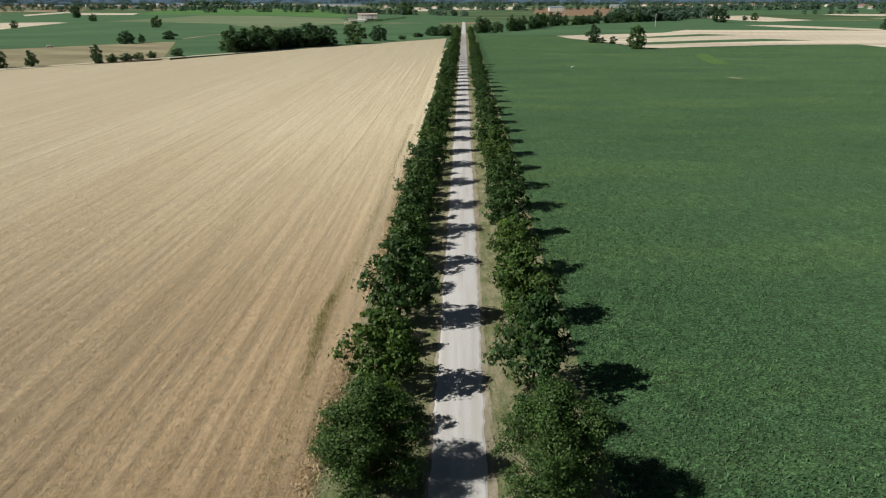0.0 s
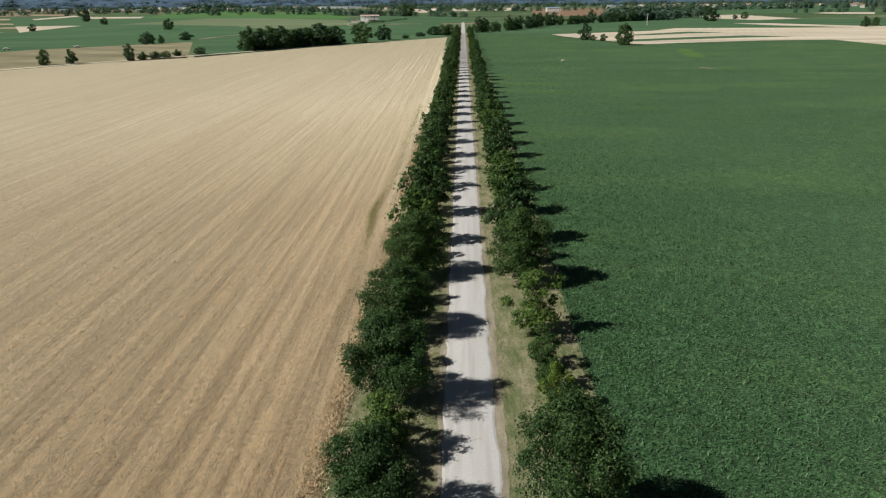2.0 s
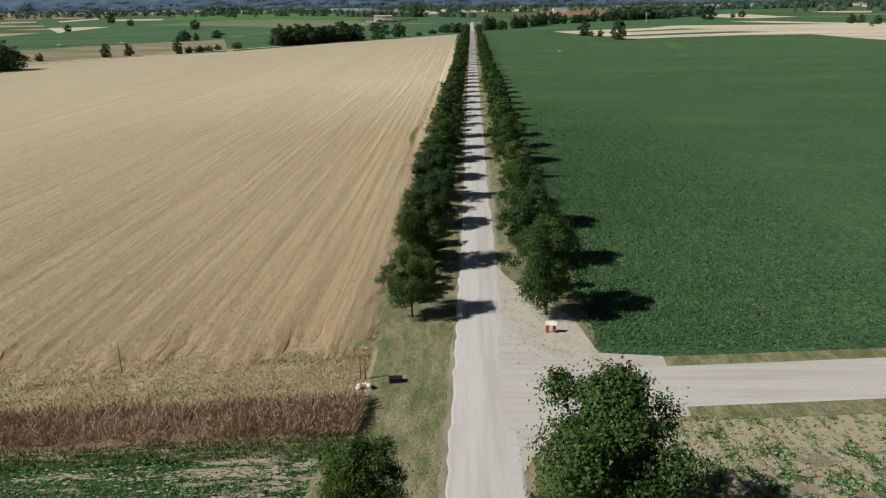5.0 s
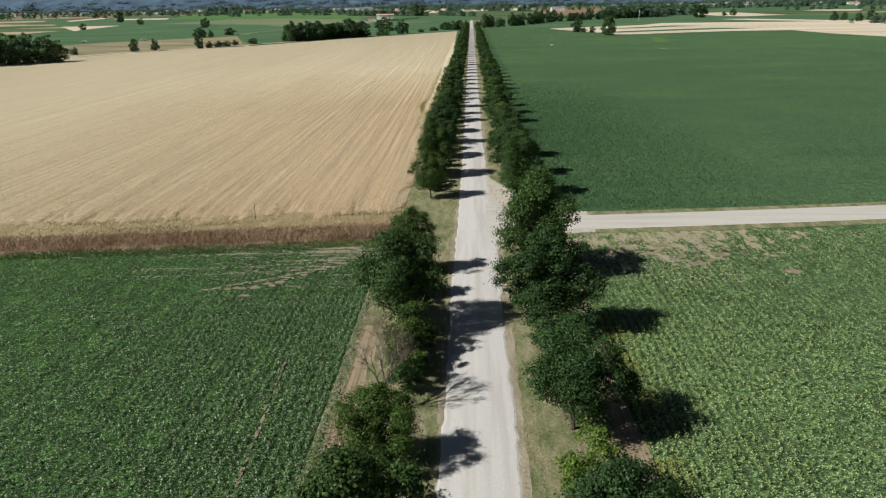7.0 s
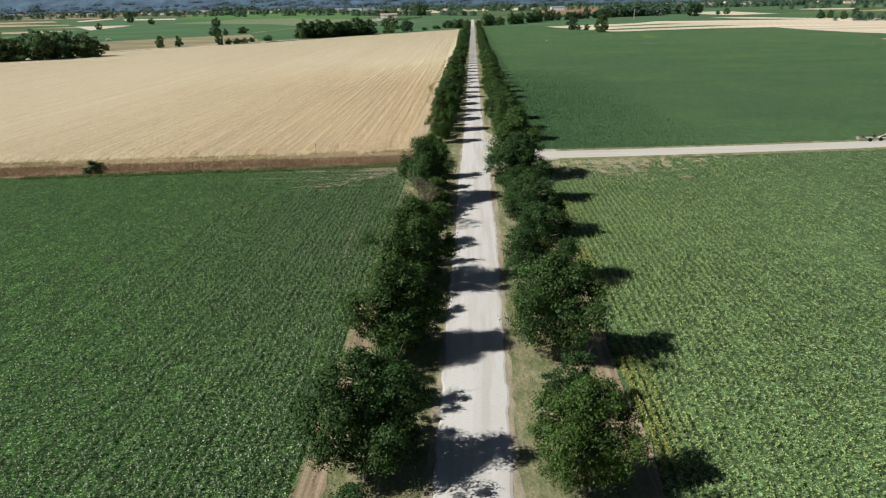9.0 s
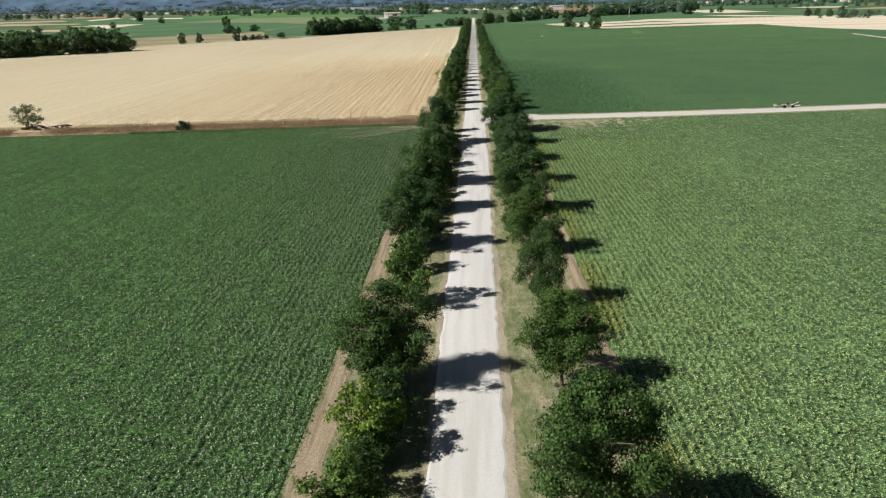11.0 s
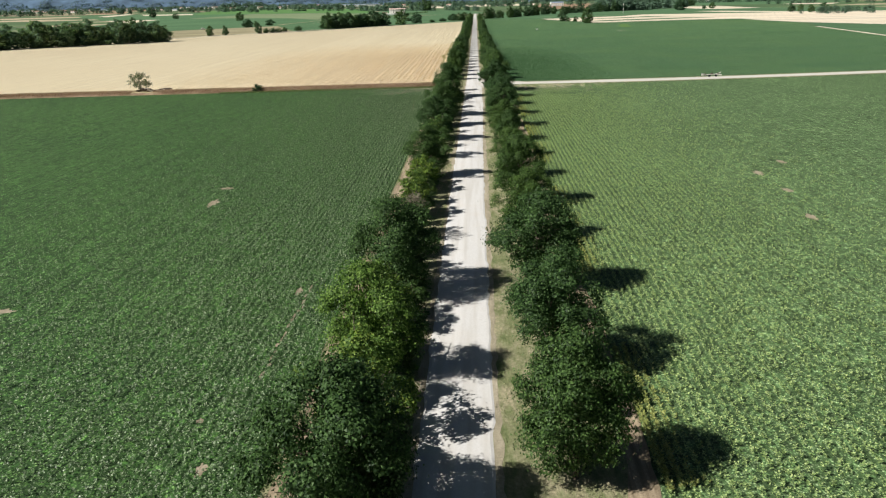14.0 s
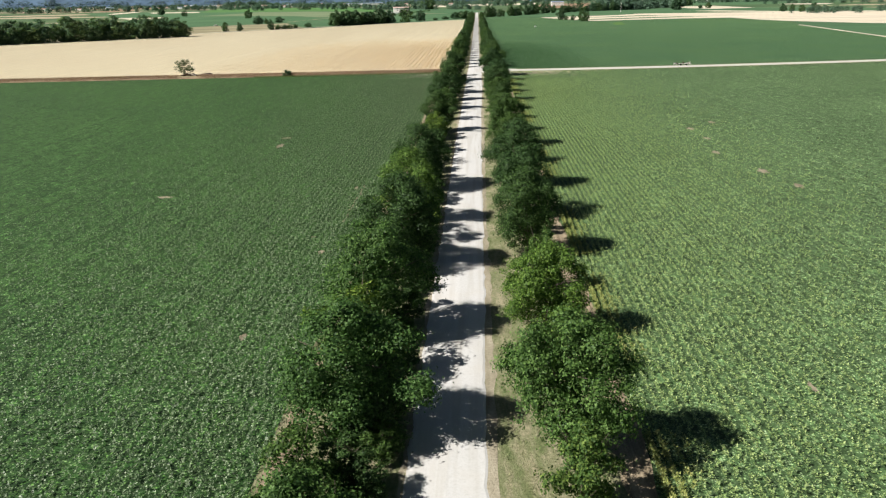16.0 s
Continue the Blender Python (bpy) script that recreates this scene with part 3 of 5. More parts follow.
sheet("field_ochre", [(-138, 1950), (-198, 2852), (-128, 2838), (-88, 1944)], STUBBLE, 0.14, "small ochre field between distant trees", "field")
sheet("field_far_pale", [(-1371, 4390), (-719, 4390), (-617, 3610), (-991, 3411)], STUBBLE, 0.1, "far pale stubble land", "field")
sheet("field_slope", [(164, 1487), (525, 1708), (644, 2447), (1515, 2819), (828, 1537), (493, 1403)], GREEN_FAR, 0.06, "far green meadow", "field")

# the standing wheat nearest the avenue, with furrows along the drills
nx, ny = 330, 170
gx = np.linspace(-115, -8.7, nx)
gy = np.linspace(-52, 420, ny)
X, Y = np.meshgrid(gx, gy)
N1 = np.array([[noise.noise((x_ * 0.42, y_ * 0.006, 1.0)) for x_ in gx] for y_ in gy])
N2 = np.array([[noise.noise((x_ * 1.25, y_ * 0.018, 5.0)) for x_ in gx] for y_ in gy])
furrow = np.exp(-((N1 / 0.07) ** 2)) * (0.6 + 0.4 * np.sin(Y * 0.05 + X * 0.4))
edge = np.clip((-8.9 - X) / 2.6, 0, 1) * np.clip((X + 112) / 25, 0, 1) * np.clip((415 - Y) / 60, 0, 1) * np.clip((Y - ditch_y(X) - 8.6 - 4.0 * N2 - 2.0 * N1) / 3.0, 0, 1)
calm = np.clip((300 - Y) / 240, 0.2, 1) * np.clip((X + 105) / 50, 0.1, 1) * 0.75  # the relief fades away from the avenue
Z = np.where(edge > 0, 0.04, -0.3) + edge * (0.50 + calm * (0.14 * N2 + 0.06 * N1 - 0.06 * furrow) + np.random.default_rng(2).normal(0, 0.02, X.shape))
LINES = (-9.8, -11.5)  # wheel lines beside the avenue, with fewer ears in them
for lx in LINES:
    Z -= 0.10 * edge * np.exp(-((X - lx - 0.022 * np.minimum(Y, 30)) / 0.26) ** 2)
for lx in (-15.4, -17.5, -21.4, -23.6, -29.6, -33.8):  # old wheel lines, half grown over
    Z -= 0.16 * edge * np.exp(-((X - lx - 0.15 * np.sin(Y * 0.021 + lx)) / 0.24) ** 2) * np.clip(0.6 + 0.6 * np.sin(Y * 0.043 + 2.3 * lx), 0, 1)
WV = np.stack([X - 0.0028 * np.clip(Y - 40, 0, None), Y, Z], axis=2).reshape(-1, 3)
idx = np.arange(nx * ny).reshape(ny, nx)
WF = np.stack([idx[:-1, :-1], idx[:-1, 1:], idx[1:, 1:], idx[1:, :-1]], axis=2).reshape(-1, 4)
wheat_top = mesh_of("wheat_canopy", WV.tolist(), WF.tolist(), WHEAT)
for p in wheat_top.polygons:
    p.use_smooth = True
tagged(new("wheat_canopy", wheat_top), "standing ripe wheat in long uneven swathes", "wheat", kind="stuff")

rs_ = np.random.default_rng(6)  # ears and stalks nearest the avenue
n = 430000
ex_ = -9.0 - 92 * (1 - np.sqrt(rs_.random(n)))
ey_ = np.where(rs_.random(n) < 0.66, rs_.uniform(-38, 62, n), 62 + 100 * (1 - np.sqrt(rs_.random(n))))
ez_ = Z[np.clip(((ey_ + 52) / 472 * (ny - 1)).round().astype(int), 0, ny - 1), np.clip(((ex_ + 115) / 106.3 * (nx - 1)).round().astype(int), 0, nx - 1)]
drill = np.sin(ex_ * 4.1 + 1.5 * np.sin(ey_ * 0.02)) + np.sin(ex_ * 6.7 + 0.8 * np.sin(ey_ * 0.03 + 2)) + 5 * (ez_ - 0.5)
ok = (ez_ > 0.2) & (rs_.random(n) < 0.46 + 0.42 * drill)
ex_, ey_, ez_ = ex_[ok] - 0.0028 * np.clip(ey_[ok] - 40, 0, None), ey_[ok], ez_[ok]
clear = np.ones(len(ex_), bool)
for lx in LINES:
    clear &= np.abs(ex_ + 0.0028 * np.clip(ey_ - 40, 0, None) - lx - 0.022 * np.minimum(ey_, 30)) > 0.26 * rs_.random(len(ex_)) ** 0.5
ex_, ey_, ez_ = ex_[clear], ey_[clear], ez_[clear]
n = len(ex_)
foot = np.stack([ex_, ey_, ez_ - 0.03], axis=1)
tilt = np.stack([rs_.normal(0, 0.10, n), rs_.normal(0, 0.10, n), rs_.uniform(0.12, 0.32, n)], axis=1)
turn_ = rs_.uniform(0, 6.28, n)
across = np.stack([np.cos(turn_), np.sin(turn_), np.zeros(n)], axis=1) * rs_.uniform(0.013, 0.034, n)[:, None]
tagged(new("wheat_ears", quads("wheat_ears", np.stack([foot, foot + tilt * 0.6 + across, foot + tilt, foot + tilt * 0.6 - across], axis=1)[:, :3], EARS)), "ripe golden wheat ears above the swathes", "wheat", kind="stuff")

# strips along the avenue
YS = [y for y in range(-420, 661, 20)]
rng0 = np.random.default_rng(3)


def wob(a):
    return float(rng0.uniform(-a, a))


ribbon("verge", [(-9.9 + wob(0.25), y) for y in YS], [(9.6 + wob(0.25), y) for y in YS], 0.045, VERGE, "dry grass verge with bare earth under the trees", "verge")
YD = [-420 + 1.5 * i for i in range(235)]
ribbon("dirt_track_west", [(float(np.interp(y, [-100, -92, -66, -60], [-9.55, -9.05, -9.0, -9.3])) + wob(0.16), y) for y in YD], [(float(np.interp(y, [-100, -90, -72, -66], [-8.0, -7.5, -7.6, -8.7])) - 0.45 * min(1, max(0, (-190 - y) / 12)) + 0.2 * math.sin(y * 0.17) + wob(0.2), y) for y in YD], 0.06, SOIL, "rutted bare earth strip beside the crop", "track")
ribbon("dirt_track_east", [(8.45 + 0.45 * math.sin(y * 0.23) + wob(0.35), y) for y in YD], [(9.85 + 0.15 * math.sin(y * 0.4) + wob(0.2), y) for y in YD], 0.06, SOIL, "bare earth strip beside the crop", "track")
YR = [y for y in range(-420, 131)] + [y for y in range(133, 1001, 4)]


def road_west(y):
    return float(np.interp(y, [-230, -150, -110, -84, -64, -30, 0], [-2.32, -2.3, -2.05, -1.97, -2.0, -1.75, -1.64]))


def road_east(y):
    return float(np.interp(y, [-250, -215, -150, -110, -84, -64, -50, -30, -8, 10, 45], [1.5, 1.6, 1.68, 2.0, 2.3, 2.18, 2.4, 2.1, 1.84, 1.72, 1.64]))


ribbon("road", [(road_west(y) + wob(0.13), y) for y in YR], [(road_east(y) + wob(0.13), y) for y in YR], 0.09, GRAVEL, "straight white gravel road", "road", (0.35, 0.0))
ribbon("road_shoulder_east", [(road_east(y) + 0.1, y) for y in YR], [(road_east(y) + 0.62 + 0.12 * math.sin(y * 0.071) + wob(0.14), y) for y in YR], 0.056, SHOULDER, "worn dry strip of earth and gravel along the road", "road edge")
ribbon("road_shoulder_west", [(road_west(y) - 0.5 - 0.12 * math.sin(y * 0.083) + wob(0.14), y) for y in YR], [(road_west(y) - 0.1, y) for y in YR], 0.056, SHOULDER, "worn dry strip of earth and gravel along the road", "road edge")
XS = [1.5, 2.2, 3, 4, 5, 6, 7, 8, 9, 10] + [x for x in range(14, 420, 8)]
ribbon("road_side", [(x, side_y(x) - 2.7 - 0.085 * max(0, 9.5 - x) ** 2) for x in XS], [(x, side_y(x) + 2.7 + 0.15 * max(0, 9.5 - x) ** 2) for x in XS], 0.085, GRAVEL_SIDE, "pale gravel side track", "road", (0.0, 0.4))
ribbon("verge_side", [(x, side_y(x) - 4.6) for x in XS[8:]], [(x, side_y(x) + 4.4) for x in XS[8:]], 0.05, VERGE, "grassy edge of the side track", "verge")
ra = random.Random(77)
apron = [(1.4, -52), (3.2, -49), (4.6, -46.5), (9, -44.6), (14, -44.0), (14, -35.6), (9.5, -35.2), (9.0, -32.5), (8.2, -29), (6.8, -25), (4.6, -22), (2.8, -18), (1.4, -12)]
sheet("ground_apron", [(x + ra.uniform(-0.3, 0.3), y + ra.uniform(-0.4, 0.4)) for x, y in apron], GRAVEL_WORN, 0.082, "worn sandy ground where the tracks meet", "bare ground")
XD = [x for x in range(-560, -5, 8)]
ribbon("verge_ditch", [(x, ditch_y(x) + 9.0) for x in XD], [(x, ditch_y(x) - 3.3) for x in XD], 0.05, DRY_BANK, "dry grass bank along the ditch", "verge")

EDGE = [(-420, 32), (-287, 167), (-190, 324), (-131, 407), (-82, 482)]
ribbon("track_far", [(x - 4.5, y + 3.0) for x, y in EDGE], [(x - 1.0, y + 0.5) for x, y in EDGE], 0.07, STUBBLE, "pale dirt track behind the wheat", "track")

# ---- trees ----


def crown_mesh(name, seed, mat, height=8.0, radius=3.6, low=1.0, tufts=400, each=64, leaf=0.160, pointed=0.0, boughs=22, ragged=0.75):
    """A crown of leaf tufts on the outside of rounded boughs, with dark gaps between them and a ragged outline."""
    rng = np.random.default_rng(seed)
    lean = rng.uniform(-0.10, 0.10, 2) * radius
    bc, br = [], []
    for i in range(boughs):
        u = (i + rng.uniform(0, 1)) / boughs  # 0 at the foot of the crown, 1 at its top
        wide = (1 - ((0.40 - u) / 0.46) ** 2 * 0.62 if u < 0.40 else math.sqrt(max(0.05, 1 - ((u - 0.40) / 0.64) ** 2.1))) * (1 - pointed * max(0.0, u - 0.3))
        a = i * 2.39996 + rng.uniform(-0.4, 0.4)
        r = radius * rng.uniform(0.30 - 0.08 * ragged, 0.44) * (1.0 - 0.25 * u)
        out = max(0.0, wide * radius * rng.uniform(0.82 - 0.14 * ragged, 1.02 + 0.12 * ragged) - 0.85 * r) * (1.0 if i % 4 else 0.35)
        bc.append((math.cos(a) * out + lean[0] * u, math.sin(a) * out + lean[1] * u, low + 0.8 * r + u * (height - low - 1.75 * r)))
        br.append(r)
    bc, br = np.array(bc), np.array(br)
    mid = np.array([lean[0] * 0.4, lean[1] * 0.4, low + 0.35 * (height - low)])
    n = tufts * 5
    pick = rng.choice(boughs, n, p=br ** 2 / (br ** 2).sum())
    d = rng.normal(size=(n, 3)) + 0.9 * (bc[pick] - mid) / radius + np.array([0, 0, 0.35])
    d /= np.linalg.norm(d, axis=1, keepdims=True)
    c = bc[pick] + d * (br[pick] * np.where(rng.random(n) < 0.10 * ragged, rng.uniform(1.1, 1.4, n), rng.uniform(0.72, 1.08, n)))[:, None]
    gap = np.linalg.norm(c[:, None, :] - bc[None], axis=2) / br[None]
    keep = np.flatnonzero((gap > 0.72).all(axis=1))[:tufts]
    c, d = c[keep], d[keep]
    m = len(c)
    size = radius * 0.098 * rng.uniform(0.6, 1.5, m)
    k = np.repeat(np.arange(m), each)
    e = rng.normal(size=(m * each, 3)) * np.array([1.0, 1.0, 0.62])
    cs = [c[k] + e * size[k][:, None] * 0.72 - np.array([0, 0, 0.10]) * size[k][:, None]]
    ns = [d[k] * 0.55 + e * 0.35 + rng.normal(size=e.shape) * 0.45 + np.array([0, 0, 0.35])]
    inner = rng.choice(boughs, m * each // 4, p=br ** 3 / (br ** 3).sum())
    e = rng.normal(size=(len(inner), 3))
    cs.append(bc[inner] + e / np.linalg.norm(e, axis=1, keepdims=True) * (br[inner] * rng.uniform(0.45, 0.92, len(inner)))[:, None])
    ns.append(e)
    return quads(name, leaves(rng, np.concatenate(cs), np.concatenate(ns), leaf, leaf * 0.74, 3), mat)


def trunk_mesh(name, seed, height=8.0, radius=3.6, thick=0.15, sides=9, limbs=9):
    rng = random.Random(seed)
    bm = bmesh.new()
    pts = [(rng.uniform(-1, 1) * 0.06 * i, rng.uniform(-1, 1) * 0.06 * i, height * 0.78 * i / 6) for i in range(7)]
    pts[0] = (0, 0, -0.15)
    tube(bm, pts, [thick * 1.35] + [thick * (1 - 0.13 * i) for i in range(1, 7)], sides)
    for k in range(limbs):
        a = k * 2.4 + rng.uniform(-0.4, 0.4)
        s = Vector(pts[1 + k % 4])
        out = radius * rng.uniform(0.55, 0.8)
        e = s + Vector((math.cos(a) * out, math.sin(a) * out, rng.uniform(0.8, 2.6)))
        mid = s.lerp(e, 0.5) + Vector((0, 0, rng.uniform(-0.1, 0.4)))
        tube(bm, [s, mid, e], [thick * 0.5, thick * 0.3, thick * 0.1], 5)
    return done(bm, name, BARK)


def bare_tree_mesh(name, seed, height):
    rng = random.Random(seed)
    bm = bmesh.new()

    def grow(p, d, length, r, depth):
        e = p + d * length
        tube(bm, [p, p.lerp(e, 0.5) + Vector((rng.uniform(-1, 1), rng.uniform(-1, 1), 0)) * length * 0.06, e], [r, r * 0.8, r * 0.55], 5 if depth < 2 else 3)
        if depth < 6:
            for _ in range(3 if depth else 5):
                nd = (d + Vector((rng.uniform(-1, 1), rng.uniform(-1, 1), rng.uniform(-0.25, 0.6))) * 0.75).normalized()
                grow(e if rng.random() < 0.6 else p.lerp(e, 0.7), nd, length * rng.uniform(0.6, 0.8), max(0.008, r * 0.60), depth + 1)

    grow(Vector((0, 0, -0.1)), Vector((0.03, 0.02, 1)).normalized(), height * 0.3, 0.11, 0)
    return done(bm, name, GREY_BARK)


CROWNS = [crown_mesh("crown", 11 + i, LEAF, low=(1.2, 0.9, 1.4, 1.0, 0.8, 1.1, 1.3)[i], pointed=(0.0, 0.3, 0.1, 0.4, 0.15, 0.05, 0.22)[i]) for i in range(7)]
LIGHT = [crown_mesh("crown_light", 23 + i, LEAF_LIGHT, low=(0.8, 0.5, 1.0)[i], pointed=(0.1, 0.3, 0.2)[i]) for i in range(3)]
LIME = [crown_mesh("crown_lime", 31 + i, LEAF_LIME, height=5.0, radius=2.2, low=0.3, tufts=140, each=40, leaf=0.175, boughs=14) for i in range(3)]
SMALL = [crown_mesh("crown_small", 36 + i, LEAF, height=5.0, radius=2.2, low=0.2, tufts=140, each=40, leaf=0.175, boughs=14) for i in range(3)]
GREY = crown_mesh("crown_grey", 41, LEAF_GREY, height=5.0, radius=2.2, low=0.8, tufts=90, each=26, leaf=0.17, boughs=14)
LONE = crown_mesh("crown_lone", 44, LEAF_LONE, low=1.2, tufts=150, each=20, leaf=0.3, boughs=18, ragged=1.0)
FARS = [crown_mesh("crown_far", 51 + i, LEAF, tufts=170, each=15, leaf=0.42, ragged=0.7, pointed=(0.1, 0.3, 0.0, 0.2)[i]) for i in range(4)]
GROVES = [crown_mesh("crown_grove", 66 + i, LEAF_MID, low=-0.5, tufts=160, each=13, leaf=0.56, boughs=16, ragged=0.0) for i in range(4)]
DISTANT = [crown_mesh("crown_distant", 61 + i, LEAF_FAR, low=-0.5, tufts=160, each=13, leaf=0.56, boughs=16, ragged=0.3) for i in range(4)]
TRUNKS = [trunk_mesh("trunk", 71 + i) for i in range(3)]
TRUNK_FAR = [trunk_mesh("trunk_far", 78, sides=5, limbs=4)]
TRUNK_S = trunk_mesh("trunk_small", 75, 5.0, 2.2, 0.08)

rt = random.Random(5)
BUILT = {}


def tree(x, y, h, r, style="dark", group="", label="", category="tree"):
    """One tree of height h and crown radius r, copied from the first of its style."""
    crowns, trunks, std = {"dark": (CROWNS, TRUNKS, (8.0, 3.6)), "light": (LIGHT, TRUNKS, (8.0, 3.6)), "lime": (LIME, [TRUNK_S], (5.0, 2.2)), "small": (SMALL, [TRUNK_S], (5.0, 2.2)), "grey": ([GREY], [TRUNK_S], (5.0, 2.2)), "lone": ([LONE], TRUNKS, (8.0, 3.6)), "row": (FARS, TRUNK_FAR, (8.0, 3.6)), "far": (DISTANT, TRUNK_FAR, (8.0, 3.6)), "grove": (GROVES, TRUNK_FAR, (8.0, 3.6))}[style]
    k = rt.randrange(len(crowns))
    m = pose(x, y, 0, 0, 0, rt.uniform(0, 360)) @ Matrix.Diagonal((r / std[1], r / std[1] * rt.uniform(0.93, 1.07), h / std[0], 1))
    name = "shrub" if category == "shrub" else "tree"
    key = (style, k, name)
    if key in BUILT:
        ob = copy_thing(BUILT[key], m @ Matrix.Diagonal([1 / c for c in BUILT[key].scale] + [1]))
        ob.name = name
    else:
        ob = BUILT[key] = new(name)
        part("trunk", trunks[k % len(trunks)], ob)
        part("crown", crowns[k], ob)
        ob.matrix_basis = m
    return tagged(ob, label, category, group)


LW, LE = "dark green broadleaf tree in the western row of the avenue", "dark green broadleaf tree in the eastern row of the avenue"
GW, GE = "western avenue row", "eastern avenue row"
WEST = [(126.8, 7.5, 3.4), (114, 7.4, 3.3), (100.2, 7.6, 3.5), (88, 7.8, 3.5), (75.6, 7.4, 3.3), (61.1, 8.6, 3.7), (48.8, 7.2, 3.5), (37.4, 7.4, 3.6), (23.7, 6.8, 3.6), (11.9, 7.2, 3.6), (-1.4, 6.6, 3.0), (-15.6, 8.6, 3.0), (-28.1, 6.6, 2.5),
        (-56.7, 6.6, 2.6), (-69.4, 8.6, 4.0), (-87.5, 4.9, 2.8), (-99.3, 8.4, 4.0), (-113, 8.0, 3.7), (-126.8, 7.6, 3.4), (-154.3, 7.2, 3.3),
        (-195.5, 8.4, 3.9), (-209.7, 8.0, 3.6), (-224, 8.6, 4.0), (-237.4, 8.4, 4.0), (-249.8, 8.0, 4.2), (-263, 7.0, 3.6)]
EAST = [(124.5, 7.6, 3.4), (112, 7.2, 3.2), (99.5, 7.8, 3.2), (87, 7.2, 3.3), (74.5, 6.6, 3.0), (62, 7.6, 3.4), (49, 8.4, 3.6), (36.3, 8.0, 3.7), (-1, 8.6, 3.5), (-15, 8.5, 3.8), (-27.5, 9.0, 3.5),
        (-56.5, 10.2, 4.7), (-70.5, 9.0, 4.0), (-84, 7.4, 3.4), (-98, 7.6, 3.3), (-113, 8.0, 3.6), (-128, 6.8, 2.8), (-141, 7.2, 2.3), (-154.5, 6.8, 2.9), (-167.5, 8.2, 3.2), (-181.5, 7.2, 3.0),
        (-194.5, 8.4, 4.0), (-207.7, 8.0, 3.6), (-220, 8.2, 3.5), (-237, 6.8, 3.4), (-250.8, 8.0, 3.6), (-264, 6.5, 3.5)]
for y, h, r in WEST:
    tree(-5.7 + rt.uniform(-0.2, 0.2), y, h, r * 0.96, "row" if y > 45 else "light" if y < -232 or y == -209.7 else "dark", GW, LW if y > -232 else "olive-green broadleaf tree in the western row of the avenue")
for y, h, r in EAST:
    tree(5.7 + rt.uniform(-0.2, 0.2), y, h, r * 0.95, "row" if y > 45 else "light" if y < -232 else "dark", GE, LE if y > -232 else "olive-green broadleaf tree in the eastern row of the avenue")
for i in range(41):
    y = 139.4 + 12.6 * i
    tree(-5.4 + rt.uniform(-0.3, 0.3), y + rt.uniform(-0.6, 0.6), rt.uniform(6.0, 8.8), rt.uniform(2.7, 3.8), "row", GW, LW)
    tree(5.6 + rt.uniform(-0.3, 0.3), y - 2 + rt.uniform(-0.6, 0.6), rt.uniform(5.2, 8.2), rt.uniform(2.1, 3.5), "row", GE, LE)
ry = sorted(v[0] for v in WEST)
UNDER = "low dark green bush under the avenue trees"
for y0, y1 in zip(ry, ry[1:]):
    if y1 - y0 < 30 and y0 > -150 and not -57 < y0 < -45 and y0 != -87.5:
        for f in (0.3, 0.52, 0.74):
            tree(-5.6 + rt.uniform(-0.3, 0.3), y0 + (y1 - y0) * f + rt.uniform(-0.6, 0.6), rt.uniform(2.2, 3.1), rt.uniform(1.3, 1.7), "small", "undergrowth of the avenue", UNDER, "shrub")
for i in range(13):
    tree(-5.6 + rt.uniform(-0.3, 0.3), -155 - 2.7 * i + rt.uniform(-0.3, 0.3), rt.uniform(3.0, 4.2), rt.uniform(1.3, 1.8), "small", "undergrowth of the avenue", UNDER, "shrub")
for i in range(6):
    tree(-5.4 + rt.uniform(-0.3, 0.3), -196.5 - 4.4 * i, rt.uniform(2.2, 3.0), rt.uniform(1.3, 1.8), "small", "undergrowth of the avenue", UNDER, "shrub")
for x, y in [(-4.2, -73.2), (-4.3, -76.3), (-4.5, -79.3)] + [(-4.1 + 0.15 * (i % 3), -196.0 - 3.3 * i) for i in range(21)]:
    tree(x, y, rt.uniform(2.1, 2.7), rt.uniform(1.3, 1.6), "small", "undergrowth of the avenue", UNDER, "shrub")
for i in range(5):
    tree(-5.0 + rt.uniform(-0.3, 0.3), -246.5 - 4.2 * i, rt.uniform(3.0, 3.8), rt.uniform(1.6, 2.0), "small", "undergrowth of the avenue", UNDER, "shrub")
LIMEL = "small yellow-green tree between the avenue trees"
LIME_WEST_NORTH = [(-5.6, 55, 3.8, 1.8), (-5.2, 43.3, 4.2, 2.0), (-5.4, 5.4, 5.0, 2.2), (-5.6, -8.5, 3.8, 1.7)]
LIME_WEST_SOUTH = [(-6.3, -202.5, 5.0, 2.6), (-5.8, -62.5, 4.2, 2.0), (-5.4, -77, 4.0, 1.9), (-5.0, -93.5, 4.6, 2.0), (-5.5, -140.8, 6.4, 2.6), (-6.2, -162.5, 4.7, 2.2), (-6.1, -168.2, 4.3, 2.0), (-6.0, -173.8, 5.0, 2.3), (-5.6, -216.8, 6.6, 2.9), (-6.4, -243.5, 6.2, 2.9)]
LIME_EAST_NORTH = [(5.4, 80.5, 4.6, 2.0), (5.6, 68, 4.4, 2.0), (5.9, 23.8, 6.2, 2.5), (6.1, 11.4, 3.9, 1.2), (6.6, -21.5, 3.6, 2.0)]
LIME_EAST_SOUTH = [(6.0, -63.5, 4.2, 1.9), (6.0, -91, 4.6, 2.1), (5.6, -105.5, 4.8, 2.0), (6.2, -147.5, 4.0, 1.8), (6.2, -229, 5.0, 2.0), (6.0, -255.6, 4.4, 1.9)]
for x, y, h, r in LIME_WEST_NORTH + LIME_WEST_SOUTH + LIME_EAST_NORTH + LIME_EAST_SOUTH:
    tree(x, y, h, r, "lime", "small trees of the avenue", LIMEL)
